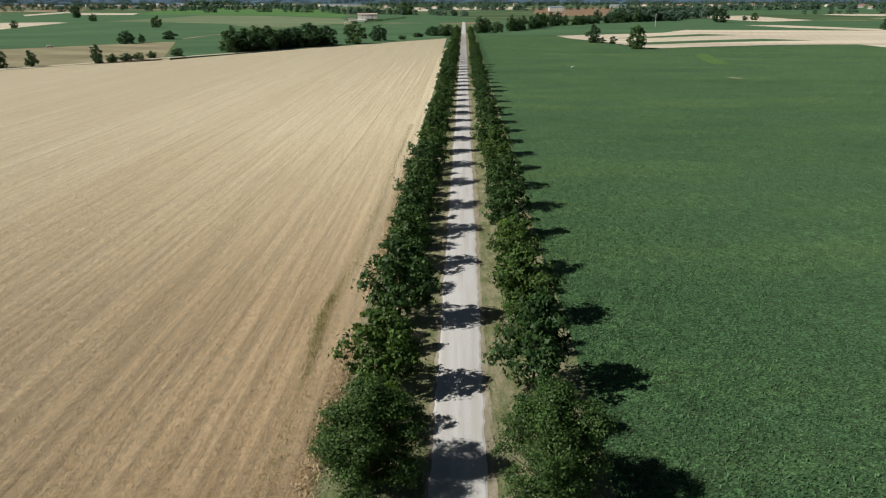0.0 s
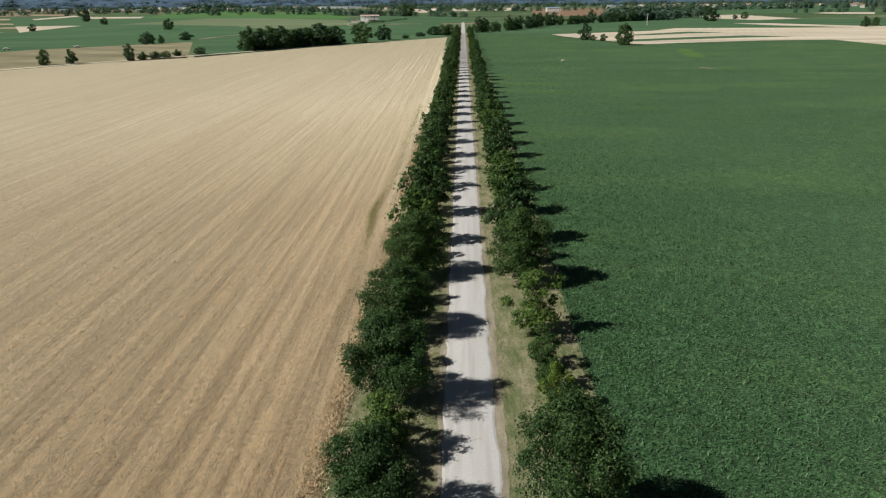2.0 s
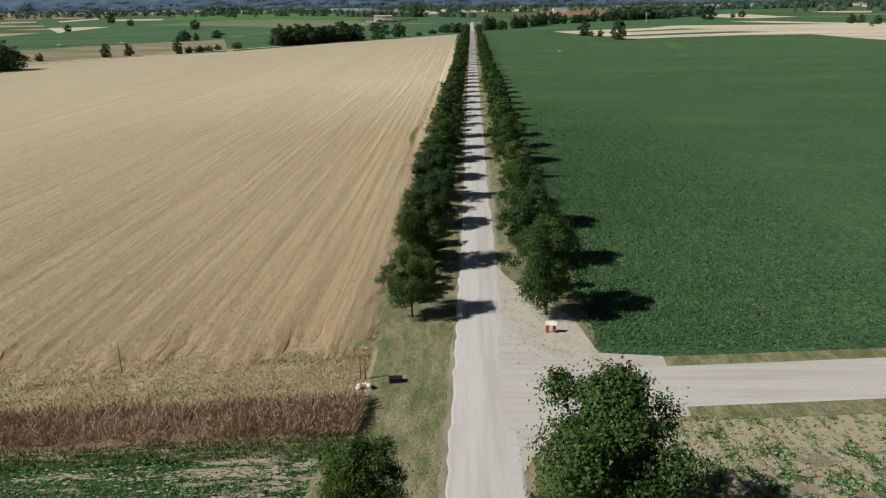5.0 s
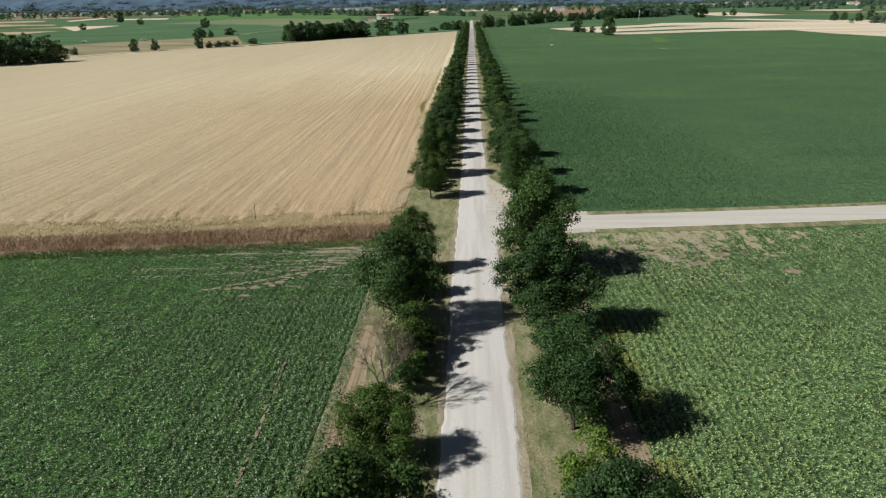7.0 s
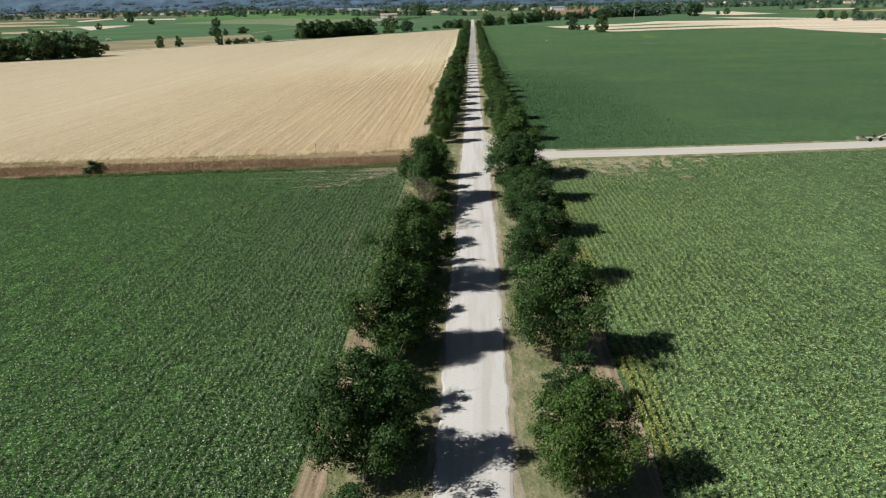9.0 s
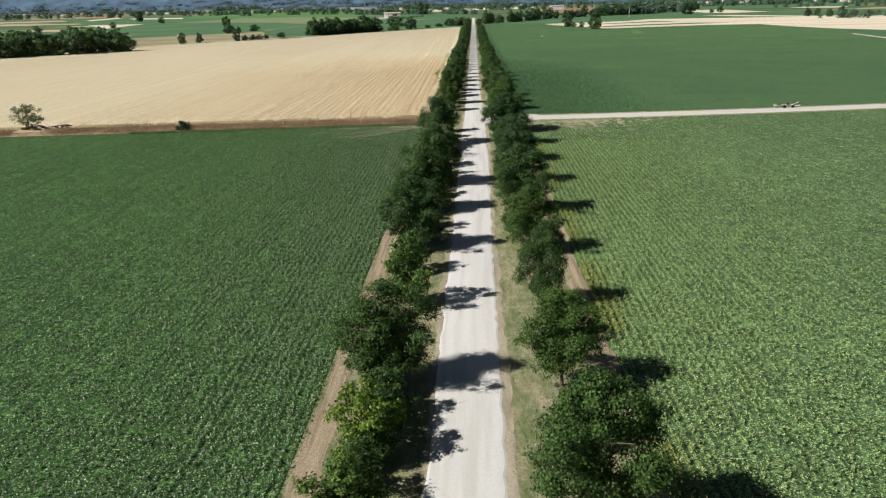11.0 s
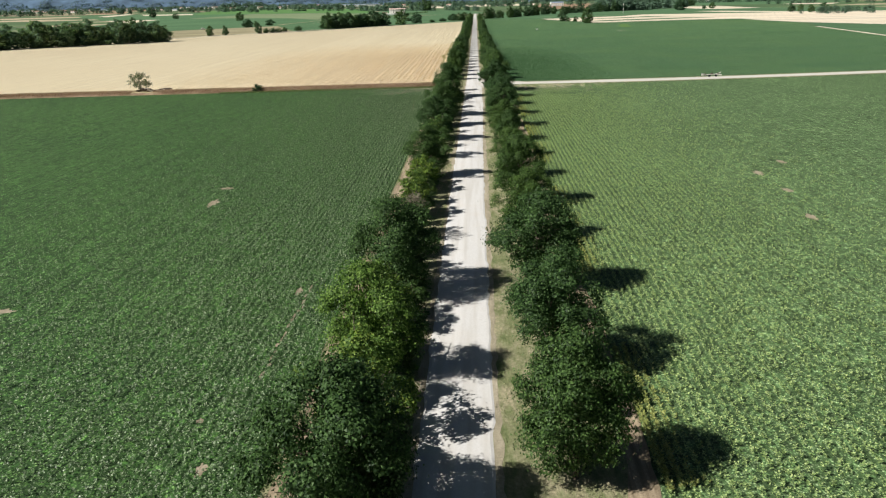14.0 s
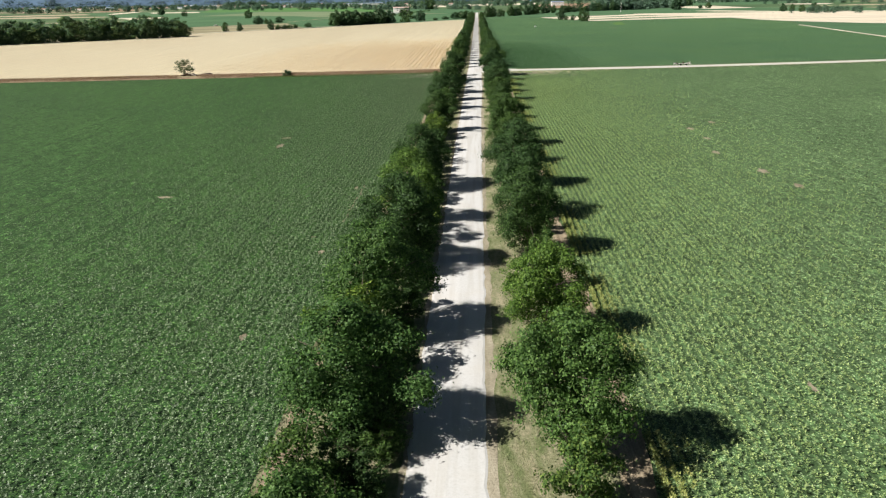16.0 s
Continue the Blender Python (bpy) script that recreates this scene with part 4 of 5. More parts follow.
SMALLL = "small dark green tree filling a gap in the avenue"
SMALL_WEST_NORTH = [(-5.6, 120.5, 4.6, 2.2), (-5.5, 107, 4.4, 2.0), (-5.6, 94, 4.8, 2.2), (-5.4, 82, 4.6, 2.2), (-5.6, 68.5, 4.8, 2.2), (-5.2, 30.5, 4.0, 2.0), (-5.6, 18, 3.8, 1.8), (-5.6, -22.5, 3.0, 1.5), (-5.2, 24.5 - 37, 3.6, 1.8)]
SMALL_WEST_SOUTH = [(-5.6, -106, 4.8, 2.2), (-5.4, -119.8, 4.6, 2.2), (-5.6, -133.5, 4.4, 2.0), (-5.2, -186, 3.8, 1.8), (-6.4, -230.8, 3.6, 1.8), (-7.0, -257, 4.8, 2.4), (-5.0, -63, 4.4, 2.0), (-5.0, -74.5, 4.6, 2.2), (-4.8, -97, 3.4, 1.9), (-4.6, -111, 3.4, 1.8), (-4.8, -124, 3.2, 1.7), (-5.0, -158.5, 3.6, 1.8), (-5.0, -190.5, 4.0, 2.0), (-5.8, -206, 3.2, 1.8), (-5.6, -221, 3.8, 2.0)]
SMALL_EAST_NORTH = [(6.0, 17.8, 3.8, 1.6), (6.0, 14.4, 3.8, 1.5), (6.2, 8.6, 3.6, 1.2), (6.0, 5.6, 3.8, 1.3), (5.5, 118, 4.6, 2.1), (5.6, 93, 4.6, 2.1), (5.4, 55.5, 5.0, 2.3), (5.4, 42.6, 5.2, 2.4), (5.8, -8, 4.6, 2.2)]
SMALL_EAST_SOUTH = [(5.8, -77, 4.6, 2.2), (5.6, -120, 4.4, 2.0), (5.8, -161, 4.0, 2.0), (5.8, -201, 4.6, 2.2), (5.8, -213.8, 4.8, 2.2), (5.8, -243.6, 4.2, 2.0)]
for x, y, h, r in SMALL_WEST_NORTH + SMALL_WEST_SOUTH + SMALL_EAST_NORTH + SMALL_EAST_SOUTH:
    tree(x, y, h, r, "small", "small trees of the avenue", SMALLL)
tree(-5.9, -179.6, 4.4, 1.7, "grey", "small trees of the avenue", "small withered grey-leaved tree in the avenue")
for x, y, h, seed in [(-5.9, -82.2, 7.2, 5), (-6.1, -181.2, 5.8, 9)]:
    ob = new("tree")
    ob.matrix_basis = pose(x, y, 0)
    part("bare_crown", bare_tree_mesh("bare_crown", seed, h), ob)
    tagged(ob, "dead bare grey tree without leaves in the avenue", "tree", "small trees of the avenue")

FARL = "broadleaf tree among the distant fields"
FG = "trees among the fields"
for x, y, h, r in [(-204, 324, 7.5, 3.6), (-194, 331, 7, 3.2), (-173, 350, 8.5, 3.4), (-229, 507, 8.7, 6), (-225, 522, 6, 2.5), (-222, 566, 6.5, 6), (-333, 815, 12, 7), (-655, 1271, 20, 10), (-524, 1063, 10, 6), (-484, 805, 8, 5),
                   (-73, 505, 14.5, 8.4), (-61, 542, 11, 6.5), (-12, 622, 9, 6), (-18, 618, 8.5, 6.5), (-25, 620, 7.5, 6.5), (-46, 563, 3, 4), (-36, 597, 3.5, 5), (-113, 1480, 24, 19), (88, 516, 12, 5), (102.4, 450, 13.5, 6.5), (396, 724, 10, 5), (413, 739, 9, 5), (407, 693, 9, 4.5), (436, 725, 11, 6), (322, 963, 17, 11), (401, 1062, 10, 6), (385, 1055, 6, 5)]:
    tree(x, y, h, r, "grove", FG, FARL)
for x, y, h, r in [(-168.8, 356, 4, 3.4), (-165, 363, 3.8, 3.4), (-162, 370, 3.6, 3), (-160, 381, 3.6, 3.2), (-151, 393, 4.2, 4), (93, 509, 4, 2.6), (99, 502, 5, 3), (-59.0, -50.6, 2.0, 1.9), (-228, 300, 4, 3)]:
    tree(x, y, h, r, "grove", "bushes at the field edges", "low dark green bush at a field edge", "shrub")
tree(-93.2, -47.5, 5.6, 2.7, "lone", FG, "lone sparse grey-green tree beside the ditch")
for i in range(20):  # the grove behind the wheat
    s = (i // 2) / 9
    tree(-131 + 43 * s - 4 * (i % 2) + rt.uniform(-2, 2), 424 + 62 * s + 7 * (i % 2) + rt.uniform(-2, 2), rt.uniform(10, 15), rt.uniform(6, 8.5), "grove", "grove behind the wheat", "tall dark tree of a dense grove")
for i in range(66):  # the belt west of the wheat
    s = i / 65
    tree(-207 - 190 * s + rt.uniform(-3, 3), 243 - 175 * s + rt.uniform(-5, 5), rt.uniform(10, 16), rt.uniform(6, 8.5), "far", "tree belt west of the wheat", "tall green tree of a dense belt")
LINE = [(10, 660), (20, 677), (41, 701), (67, 753), (84, 815), (115, 867), (164, 926), (200, 969), (247, 1016), (334, 1196), (495, 1502)]
for (x0, y0), (x1, y1) in zip(LINE, LINE[1:]):
    n = max(2, int(math.hypot(x1 - x0, y1 - y0) / 13))
    for i in range(n):
        s = (i + rt.uniform(-0.3, 0.3)) / n
        tree(x0 + (x1 - x0) * s + rt.uniform(-4, 4), y0 + (y1 - y0) * s + rt.uniform(-6, 6), rt.uniform(9, 16), rt.uniform(5, 8), "grove", "tree line across the plain", "dark tree of a distant hedgerow line")

# ---- distant woods, town and hills ----
rw = np.random.default_rng(8)
BELTS = [(-1150, 3150, -930, 3110, 22, 34), (-930, 2900, -360, 2190, 46, 18), (-290, 1650, -76, 1450, 40, 16), (-76, 1450, 30, 1330, 14, 14), (200, 1000, 300, 1090, 46, 20), (225, 1050, 380, 1240, 56, 21), (340, 1230, 470, 1470, 40, 17),
         (-60, 2150, 330, 2050, 34, 14), (-700, 1750, -420, 1900, 16, 14), (-1500, 2300, -800, 2600, 60, 16), (520, 1900, 1400, 2300, 90, 18), (-400, 3300, 500, 3500, 60, 22), (600, 1500, 1150, 1420, 40, 12), (380, 640, 520, 560, 22, 9), (430, 700, 640, 600, 26, 10)]
wc, wv = [], []
for x0, y0, x1, y1, n, h in BELTS:
    t_ = rw.random(n)
    for x, y in zip(x0 + (x1 - x0) * t_ + rw.normal(0, 9, n), y0 + (y1 - y0) * t_ + rw.normal(0, 14, n)):
        wc.append((x, y, h * rw.uniform(0.65, 1.15)))
for i in range(210):
    y = 1750 + 2800 * rw.random() ** 0.8
    x = rw.uniform(-0.72, 0.72) * y
    for k in range(rw.integers(2, 9)):
        wc.append((x + rw.normal(0, 40), y + rw.normal(0, 14), rw.uniform(8, 20)))
for i in range(620):
    y = rw.uniform(3300, 4400)
    wc.append((rw.uniform(-0.66, 0.66) * y, y, rw.uniform(9, 24)))
for x, y, h in wc:
    k = 150 if y < 1800 else 64
    e = rw.normal(size=(k, 3))
    e /= np.linalg.norm(e, axis=1, keepdims=True)
    e[:, 2] = np.abs(e[:, 2])
    c = np.array([x, y, h * 0.36]) + e * np.array([h * 0.5, h * 0.45, h * 0.55]) * rw.uniform(0.5, 1.05, (k, 1)) - np.array([0, 0, 0.35]) * h * (rw.random((k, 1)) < 0.4)
    wv.append(leaves(rw, c, e + np.array([0, 0, 0.4]), h * (0.18 if k > 64 else 0.26), h * (0.15 if k > 64 else 0.22), 3))
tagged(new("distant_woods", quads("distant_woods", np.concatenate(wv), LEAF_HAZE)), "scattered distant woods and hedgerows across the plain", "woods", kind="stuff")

# aerial haze painted into the blue base colours of hills and hill woods
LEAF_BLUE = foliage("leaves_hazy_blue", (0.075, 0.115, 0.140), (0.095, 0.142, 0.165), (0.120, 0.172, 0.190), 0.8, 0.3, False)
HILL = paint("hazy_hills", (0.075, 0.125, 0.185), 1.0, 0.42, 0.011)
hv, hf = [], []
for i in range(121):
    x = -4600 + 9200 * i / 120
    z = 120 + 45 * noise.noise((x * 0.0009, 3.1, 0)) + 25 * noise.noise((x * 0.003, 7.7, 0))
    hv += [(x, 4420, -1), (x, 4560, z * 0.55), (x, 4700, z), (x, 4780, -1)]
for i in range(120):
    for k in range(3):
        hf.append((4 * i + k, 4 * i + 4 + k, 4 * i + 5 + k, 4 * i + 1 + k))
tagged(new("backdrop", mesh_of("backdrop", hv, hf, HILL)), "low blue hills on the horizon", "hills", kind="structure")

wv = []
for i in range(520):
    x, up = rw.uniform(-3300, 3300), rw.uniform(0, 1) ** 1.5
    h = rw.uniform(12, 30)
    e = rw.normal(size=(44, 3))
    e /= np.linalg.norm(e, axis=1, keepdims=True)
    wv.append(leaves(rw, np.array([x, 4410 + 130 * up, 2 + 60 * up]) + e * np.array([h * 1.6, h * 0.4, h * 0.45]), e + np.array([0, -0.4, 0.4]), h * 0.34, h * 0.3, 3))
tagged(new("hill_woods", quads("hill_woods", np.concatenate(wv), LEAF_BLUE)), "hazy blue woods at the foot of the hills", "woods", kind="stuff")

PLASTER, ROOF, GLASS, DARKWOOD = paint("pale_plaster", (0.74, 0.70, 0.64)), paint("terracotta_tiles", (0.40, 0.255, 0.20), 0.85, 0.3, 2.0), paint("dark_panes", (0.03, 0.035, 0.04), 0.2), paint("dark_wood", (0.10, 0.07, 0.05))
WHITE, RED, STEEL, BLACK, YELLOW = paint("white_paint", (0.78, 0.77, 0.72), 0.5), paint("red_paint", (0.45, 0.06, 0.04), 0.5), paint("grey_steel", (0.42, 0.42, 0.40), 0.45, 0.2, 6.0, 0.6), paint("black_plastic", (0.02, 0.02, 0.022), 0.5), paint("cream_paint", (0.80, 0.75, 0.60), 0.5)
BLUE = paint("blue_sheet_metal", (0.30, 0.38, 0.50), 0.5)


def gable(bm, w, d, z, rise, eave):
    x, y = w / 2 + eave, d / 2 + eave
    v = [bm.verts.new(p) for p in ((-x, -y, z), (x, -y, z), (x, y, z), (-x, y, z), (-x, 0, z + rise), (x, 0, z + rise), (-x, -y, z + 0.25), (x, -y, z + 0.25), (x, y, z + 0.25), (-x, y, z + 0.25), (-x, 0, z + rise + 0.25), (x, 0, z + rise + 0.25))]
    for f in ((6, 7, 11, 10), (8, 9, 10, 11), (0, 1, 7, 6), (2, 3, 9, 8), (0, 6, 10, 4), (3, 4, 10, 9), (1, 5, 11, 7), (2, 8, 11, 5), (0, 4, 5, 1), (2, 5, 4, 3)):
        bm.faces.new([v[i] for i in f])


def house(x, y, turn, w, d, storeys, wall=PLASTER, roof=ROOF, label="distant pale house with a tiled roof", rise=2.2, windows=3):
    ob = new("house")
    ob.matrix_basis = pose(x, y, 0, 0, 0, turn)
    z = storeys * 3.0
    bm = bmesh.new()
    box(bm, -w / 2, -d / 2, -0.3, w / 2, d / 2, z)
    v = [bm.verts.new(p) for p in ((-w / 2, -d / 2, z), (-w / 2, d / 2, z), (-w / 2, 0, z + rise * 0.95), (w / 2, -d / 2, z), (w / 2, d / 2, z), (w / 2, 0, z + rise * 0.95))]
    bm.faces.new(v[:3]), bm.faces.new(v[3:])
    part("wall", done(bm, "house_wall", wall), ob)
    bm = bmesh.new()
    gable(bm, w, d, z, rise, 0.6)
    part("roof", done(bm, "house_roof", roof), ob)
    for s_ in range(storeys):
        for i in range(windows):
            wx = -w / 2 + w * (i + 0.5) / windows
            bm = bmesh.new()
            box(bm, wx - 0.55, -d / 2 - 0.05, s_ * 3.0 + 1.0, wx + 0.55, -d / 2 + 0.1, s_ * 3.0 + 2.5)
            part("window", done(bm, "house_window", GLASS), ob)
    return tagged(ob, label, "house", "buildings of the plain")


farm = house(-132, 1040, 8, 26, 11, 3, WHITE, paint("faded_tiles", (0.58, 0.43, 0.38), 0.85, 0.2, 2.0), "three-storey white farmhouse with a faded pink roof and a dark portico", 1.3, 2)
bm = bmesh.new()
for i in range(5):
    tube(bm, [(-2 + 3.6 * i, -9.2, -0.2), (-2 + 3.6 * i, -9.2, 2.9)], [0.3, 0.3], 8)
box(bm, -3, -9.8, 2.9, 13.4, -5.5, 3.3)
part("portico", done(bm, "portico", DARKWOOD), farm, "dark timber portico")
bm = bmesh.new()
box(bm, -17, -24, -0.2, -1, -5.6, 2.6, 0, 0.1)
box(bm, -17, -24, 2.6, -16.6, -5.6, 3.6)
part("terrace", done(bm, "terrace", WHITE), farm, "raised white terrace")
bm = bmesh.new()
box(bm, -26, -6, -0.2, -17.2, 3, 4.2)
part("outbuilding", done(bm, "outbuilding", PLASTER), farm)
bm = bmesh.new()
box(bm, -26.4, -6.4, 4.2, -16.8, 3.4, 4.6)
part("outbuilding_roof", done(bm, "outbuilding_roof", ROOF), farm)
rh = random.Random(12)
for i in range(46):
    side = rh.random()
    if side < 0.55:
        y = rh.uniform(1900, 3300)
        x = y * rh.uniform(0.22, 0.66)
    else:
        y = rh.uniform(2300, 3900)
        x = y * rh.uniform(-0.66, 0.1)
    house(x, y, rh.uniform(-40, 40), rh.uniform(11, 22), rh.uniform(9, 12), rh.choice((2, 2, 3)), rise=rh.uniform(1.6, 2.6))
for i in range(46):
    y = rh.uniform(2900, 4250)
    house(y * rh.uniform(-0.66, -0.2), y, rh.uniform(-40, 40), rh.uniform(14, 40), 12, rh.choice((2, 3)), rh.choice((WHITE, PLASTER)), rh.choice((ROOF, BLUE, BLUE)), "small pale house of the distant town", 1.8, 2)
for x, y, w in ((225, 1880, 34), (-560, 3300, 120), (-480, 3350, 60), (500, 2500, 50)):
    house(x, y, rh.uniform(-8, 8), w, 26, 3, WHITE, BLUE, "large pale industrial hall in the distance", 2.0, 6)

# clipped hedge, lane and poles by the farm
hedge_rng = np.random.default_rng(21)
hp = np.stack([hedge_rng.uniform(-126, -91, 900), hedge_rng.uniform(-1.6, 1.6, 900), hedge_rng.uniform(0.2, 2.6, 900)], axis=1)
hp[:, 1] += 964 + (hp[:, 0] + 126) * 7.0
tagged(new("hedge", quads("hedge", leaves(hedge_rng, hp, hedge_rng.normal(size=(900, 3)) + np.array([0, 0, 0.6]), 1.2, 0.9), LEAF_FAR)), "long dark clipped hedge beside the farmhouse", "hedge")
LANE = [(-214, 566), (-213, 620), (-206, 684), (-192, 854), (-146, 954)]
ribbon("road_lane", [(x - 2, y) for x, y in LANE], [(x + 2, y) for x, y in LANE], 0.15, BEIGE, "narrow pale farm lane", "road")
ribbon("path_east", [(239 - 3.0 * i, 293 - 20 * i) for i in range(13)], [(242 - 3.0 * i, 293 - 20 * i) for i in range(13)], 0.09, STUBBLE, "pale farm path between two fields", "path")


def power_pole(x, y, h):
    ob = new("power_pole")
    ob.matrix_basis = pose(x, y, 0)
    bm = bmesh.new()
    tube(bm, [(0, 0, -0.4), (0, 0, h)], [0.28, 0.16], 8)
    part("pole", done(bm, "pole", PLASTER), ob)
    bm = bmesh.new()
    box(bm, -1.2, -0.08, h - 1.0, 1.2, 0.08, h - 0.8)
    for i in (-1, 0, 1):
        tube(bm, [(i, 0, h - 0.8), (i, 0, h - 0.5)], [0.08, 0.06], 6)
    part("crossarm", done(bm, "crossarm", STEEL), ob)
    return tagged(ob, "pale concrete power pole in a green meadow", "pole", "power poles")


power_pole(207, 827, 13)
power_pole(118, 900, 13)


def car(x, y, turn, mat, label):
    ob = new("car")
    ob.matrix_basis = pose(x, y, 0, 0, 0, turn)
    bm = bmesh.new()
    box(bm, -2.1, -0.85, 0.35, 2.1, 0.85, 0.95, 0, 0.12)
    box(bm, -1.5, -0.75, 0.9, 1.0, 0.75, 1.5, 0, 0.15)
    part("body", done(bm, "car_body", mat), ob)
    for sx in (-1.3, 1.3):
        for sy in (-0.8, 0.8):
            bm = bmesh.new()
            tube(bm, [(sx, sy - 0.1, 0.32), (sx, sy + 0.1, 0.32)], [0.32, 0.32], 10)
            part("wheel", done(bm, "wheel", BLACK), ob)
    return tagged(ob, label, "car", "parked cars")


car(-262, 470, 30, WHITE, "white car parked on the fallow field")
car(-300, 452, 20, WHITE, "white car parked beside the meadow")
car(-146, 938, 60, WHITE, "white car on the farm lane")

# ---- the junction ----


def sign():
    ob = new("sign")
    ob.matrix_basis = pose(5.9, -31.2, 0.04, 0, 0, -6) @ Matrix.Scale(0.78, 4)
    for sx in (-0.36, 0.36):
        bm = bmesh.new()
        box(bm, sx - 0.05, -0.05, -0.2, sx + 0.05, 0.05, 1.25, 0, 0.012)
        part("post", done(bm, "post", RED), ob)
    for sx in (-0.36, 0.36):
        bm = bmesh.new()
        box(bm, sx - 0.17, -0.08, 0.15, sx + 0.17, -0.055, 0.85, 0, 0.006)
        part("red_panel", done(bm, "red_panel", RED), ob, "upright red panel")
    bm = bmesh.new()
    box(bm, -0.58, -0.30, -0.02, 0.58, 0.30, 0.03, 0, 0.012)
    board = part("board", done(bm, "board", YELLOW), ob, "sloping cream-coloured board")
    board.matrix_basis = pose(0, -0.06, 1.18, 38)
    bm = bmesh.new()
    box(bm, -0.5, 0.2, 0.035, 0.5, 0.26, 0.04)
    part("lettering_bar", done(bm, "lettering_bar", BLUE), board)
    return tagged(ob, "small information sign with cream board and red posts", "sign")


sign()
bm = bmesh.new()
for dx, h in ((0.0, 1.9), (0.35, 1.7)):
    tube(bm, [(dx, 0, -0.3), (dx + 0.03, 0.05, h)], [0.04, 0.03], 8)
ob = new("marker_post", done(bm, "marker_post", DARKWOOD))
ob.matrix_basis = pose(-8.7, -39.2, 0.04)
tagged(ob, "pair of thin dark posts at the ditch end", "post")
bm = bmesh.new()
tube(bm, [(0, 0, -0.3), (0.02, 0.03, 2.2)], [0.035, 0.025], 8)
ob = new("marker_post", done(bm, "marker_post_thin", DARKWOOD))
ob.matrix_basis = pose(-26.7, -38.5, 0.03)
tagged(ob, "single thin dark post at the wheat edge", "post")
rs = random.Random(4)
for i in range(9):
    bm = bmesh.new()
    bmesh.ops.create_icosphere(bm, subdivisions=2, radius=rs.uniform(0.10, 0.22))
    for v in bm.verts:
        v.co *= 1 + 0.25 * noise.noise(v.co * 4 + Vector((i, 0, 0)))
        v.co.z *= 0.7
    ob = new("stone", done(bm, "stone", PLASTER))
    ob.matrix_basis = pose(-8.3 + rs.uniform(-0.5, 0.6), -40.6 + rs.uniform(-0.7, 0.6), 0.12 + 0.12 * (i % 3), 0, 0, rs.uniform(0, 360))
    tagged(ob, "pale rough stone heaped at the ditch end", "stone", "stone heap")
bm = bmesh.new()
box(bm, -0.6, -0.32, -0.1, 0.6, 0.32, 0.42, 0, 0.04)
box(bm, -0.64, -0.36, 0.42, 0.64, 0.36, 0.48, 0, 0.02)
ob = new("meter_box", done(bm, "meter_box", BLACK))
ob.matrix_basis = pose(-6.1, -39.5, 0.04, 0, 0, 8) @ Matrix.Scale(0.78, 4)
tagged(ob, "low black utility box on the grass", "box")

# branches piled under the lone tree
for i in range(18):
    bm = bmesh.new()
    L = rs.uniform(1.6, 4.5)
    tube(bm, [(-L / 2, 0, 0), (0, rs.uniform(-0.2, 0.2), rs.uniform(0, 0.25)), (L / 2, rs.uniform(-0.3, 0.3), 0.05)], [rs.uniform(0.16, 0.3), 0.2, 0.1], 7)
    ob = new("log", done(bm, "log", PLASTER if i % 5 == 0 else DARKWOOD))
    ob.matrix_basis = pose(-90 + rs.uniform(-3, 5.5), -47.2 + rs.uniform(-0.8, 0.8), 0.2 + 0.16 * (i % 4), 0, rs.uniform(-10, 10), rs.uniform(-30, 30))
    tagged(ob, "dead branch on a pile beside the lone tree", "log", "branch pile")


def harrow():
    """A folded farm implement."""
    ob = new("farm_implement")
    ob.matrix_basis = pose(69.6, -30.6, 0.03, 0, 0, 12) @ Matrix.Scale(0.78, 4)
    for a, b_ in (((-4, 0, 0.7), (3.4, 0.6, 0.9)), ((-3.6, 0.9, 0.9), (3.8, -0.5, 0.6)), ((-4.2, -0.3, 1.3), (-1.0, 0.3, 0.6)), ((1.2, 0, 0.7), (3.9, 0.4, 1.5))):
        bm = bmesh.new()
        tube(bm, [a, b_], [0.13, 0.13], 8)
        part("boom", done(bm, "boom", STEEL if a[2] > 1 else PLASTER), ob, "pale metal boom")
    for x in (-1.2, 1.4):
        bm = bmesh.new()
        tube(bm, [(x, -0.85, 0.45), (x, -0.6, 0.45)], [0.45, 0.45], 14)
        part("wheel", done(bm, "implement_wheel", BLACK), ob)
        bm = bmesh.new()
        tube(bm, [(x, -0.7, 0.45), (x, 0.3, 0.85)], [0.07, 0.07], 8)
        part("axle", done(bm, "axle", STEEL), ob)
    bm = bmesh.new()
    for i in range(9):
        tube(bm, [(-3 + 0.8 * i, 0.3, 0.75), (-3 + 0.8 * i, 0.45, 0.02)], [0.04, 0.03], 5)
    part("tines", done(bm, "tines", STEEL), ob)
    for x, z in ((-2.6, 1.9), (0.2, 2.2), (2.6, 1.7)):
        bm = bmesh.new()
        tube(bm, [(x, 0.2, 0.6), (x + 0.15, 0.25, z)], [0.09, 0.06], 6)
        box(bm, x - 0.35, -0.1, z * 0.45, x + 0.35, 0.5, z * 0.45 + 0.35)
        part("mast", done(bm, "mast", DARKWOOD), ob, "dark upright mast with a bracket")
    return tagged(ob, "pale folded farm implement parked beside the side track", "farm implement")


harrow()
bm = bmesh.new()
box(bm, -0.7, -0.4, -0.1, 0.7, 0.4, 0.6, 0, 0.1)
box(bm, -0.6, -0.3, 0.6, 0.6, 0.3, 0.7, 0, 0.04)
ob = new("water_tank", done(bm, "water_tank", WHITE))
ob.matrix_basis = pose(47.4, 325, 0.02, 0, 0, 20)
tagged(ob, "small white tank standing in the fodder field", "tank")

# ---- crops and grasses ----


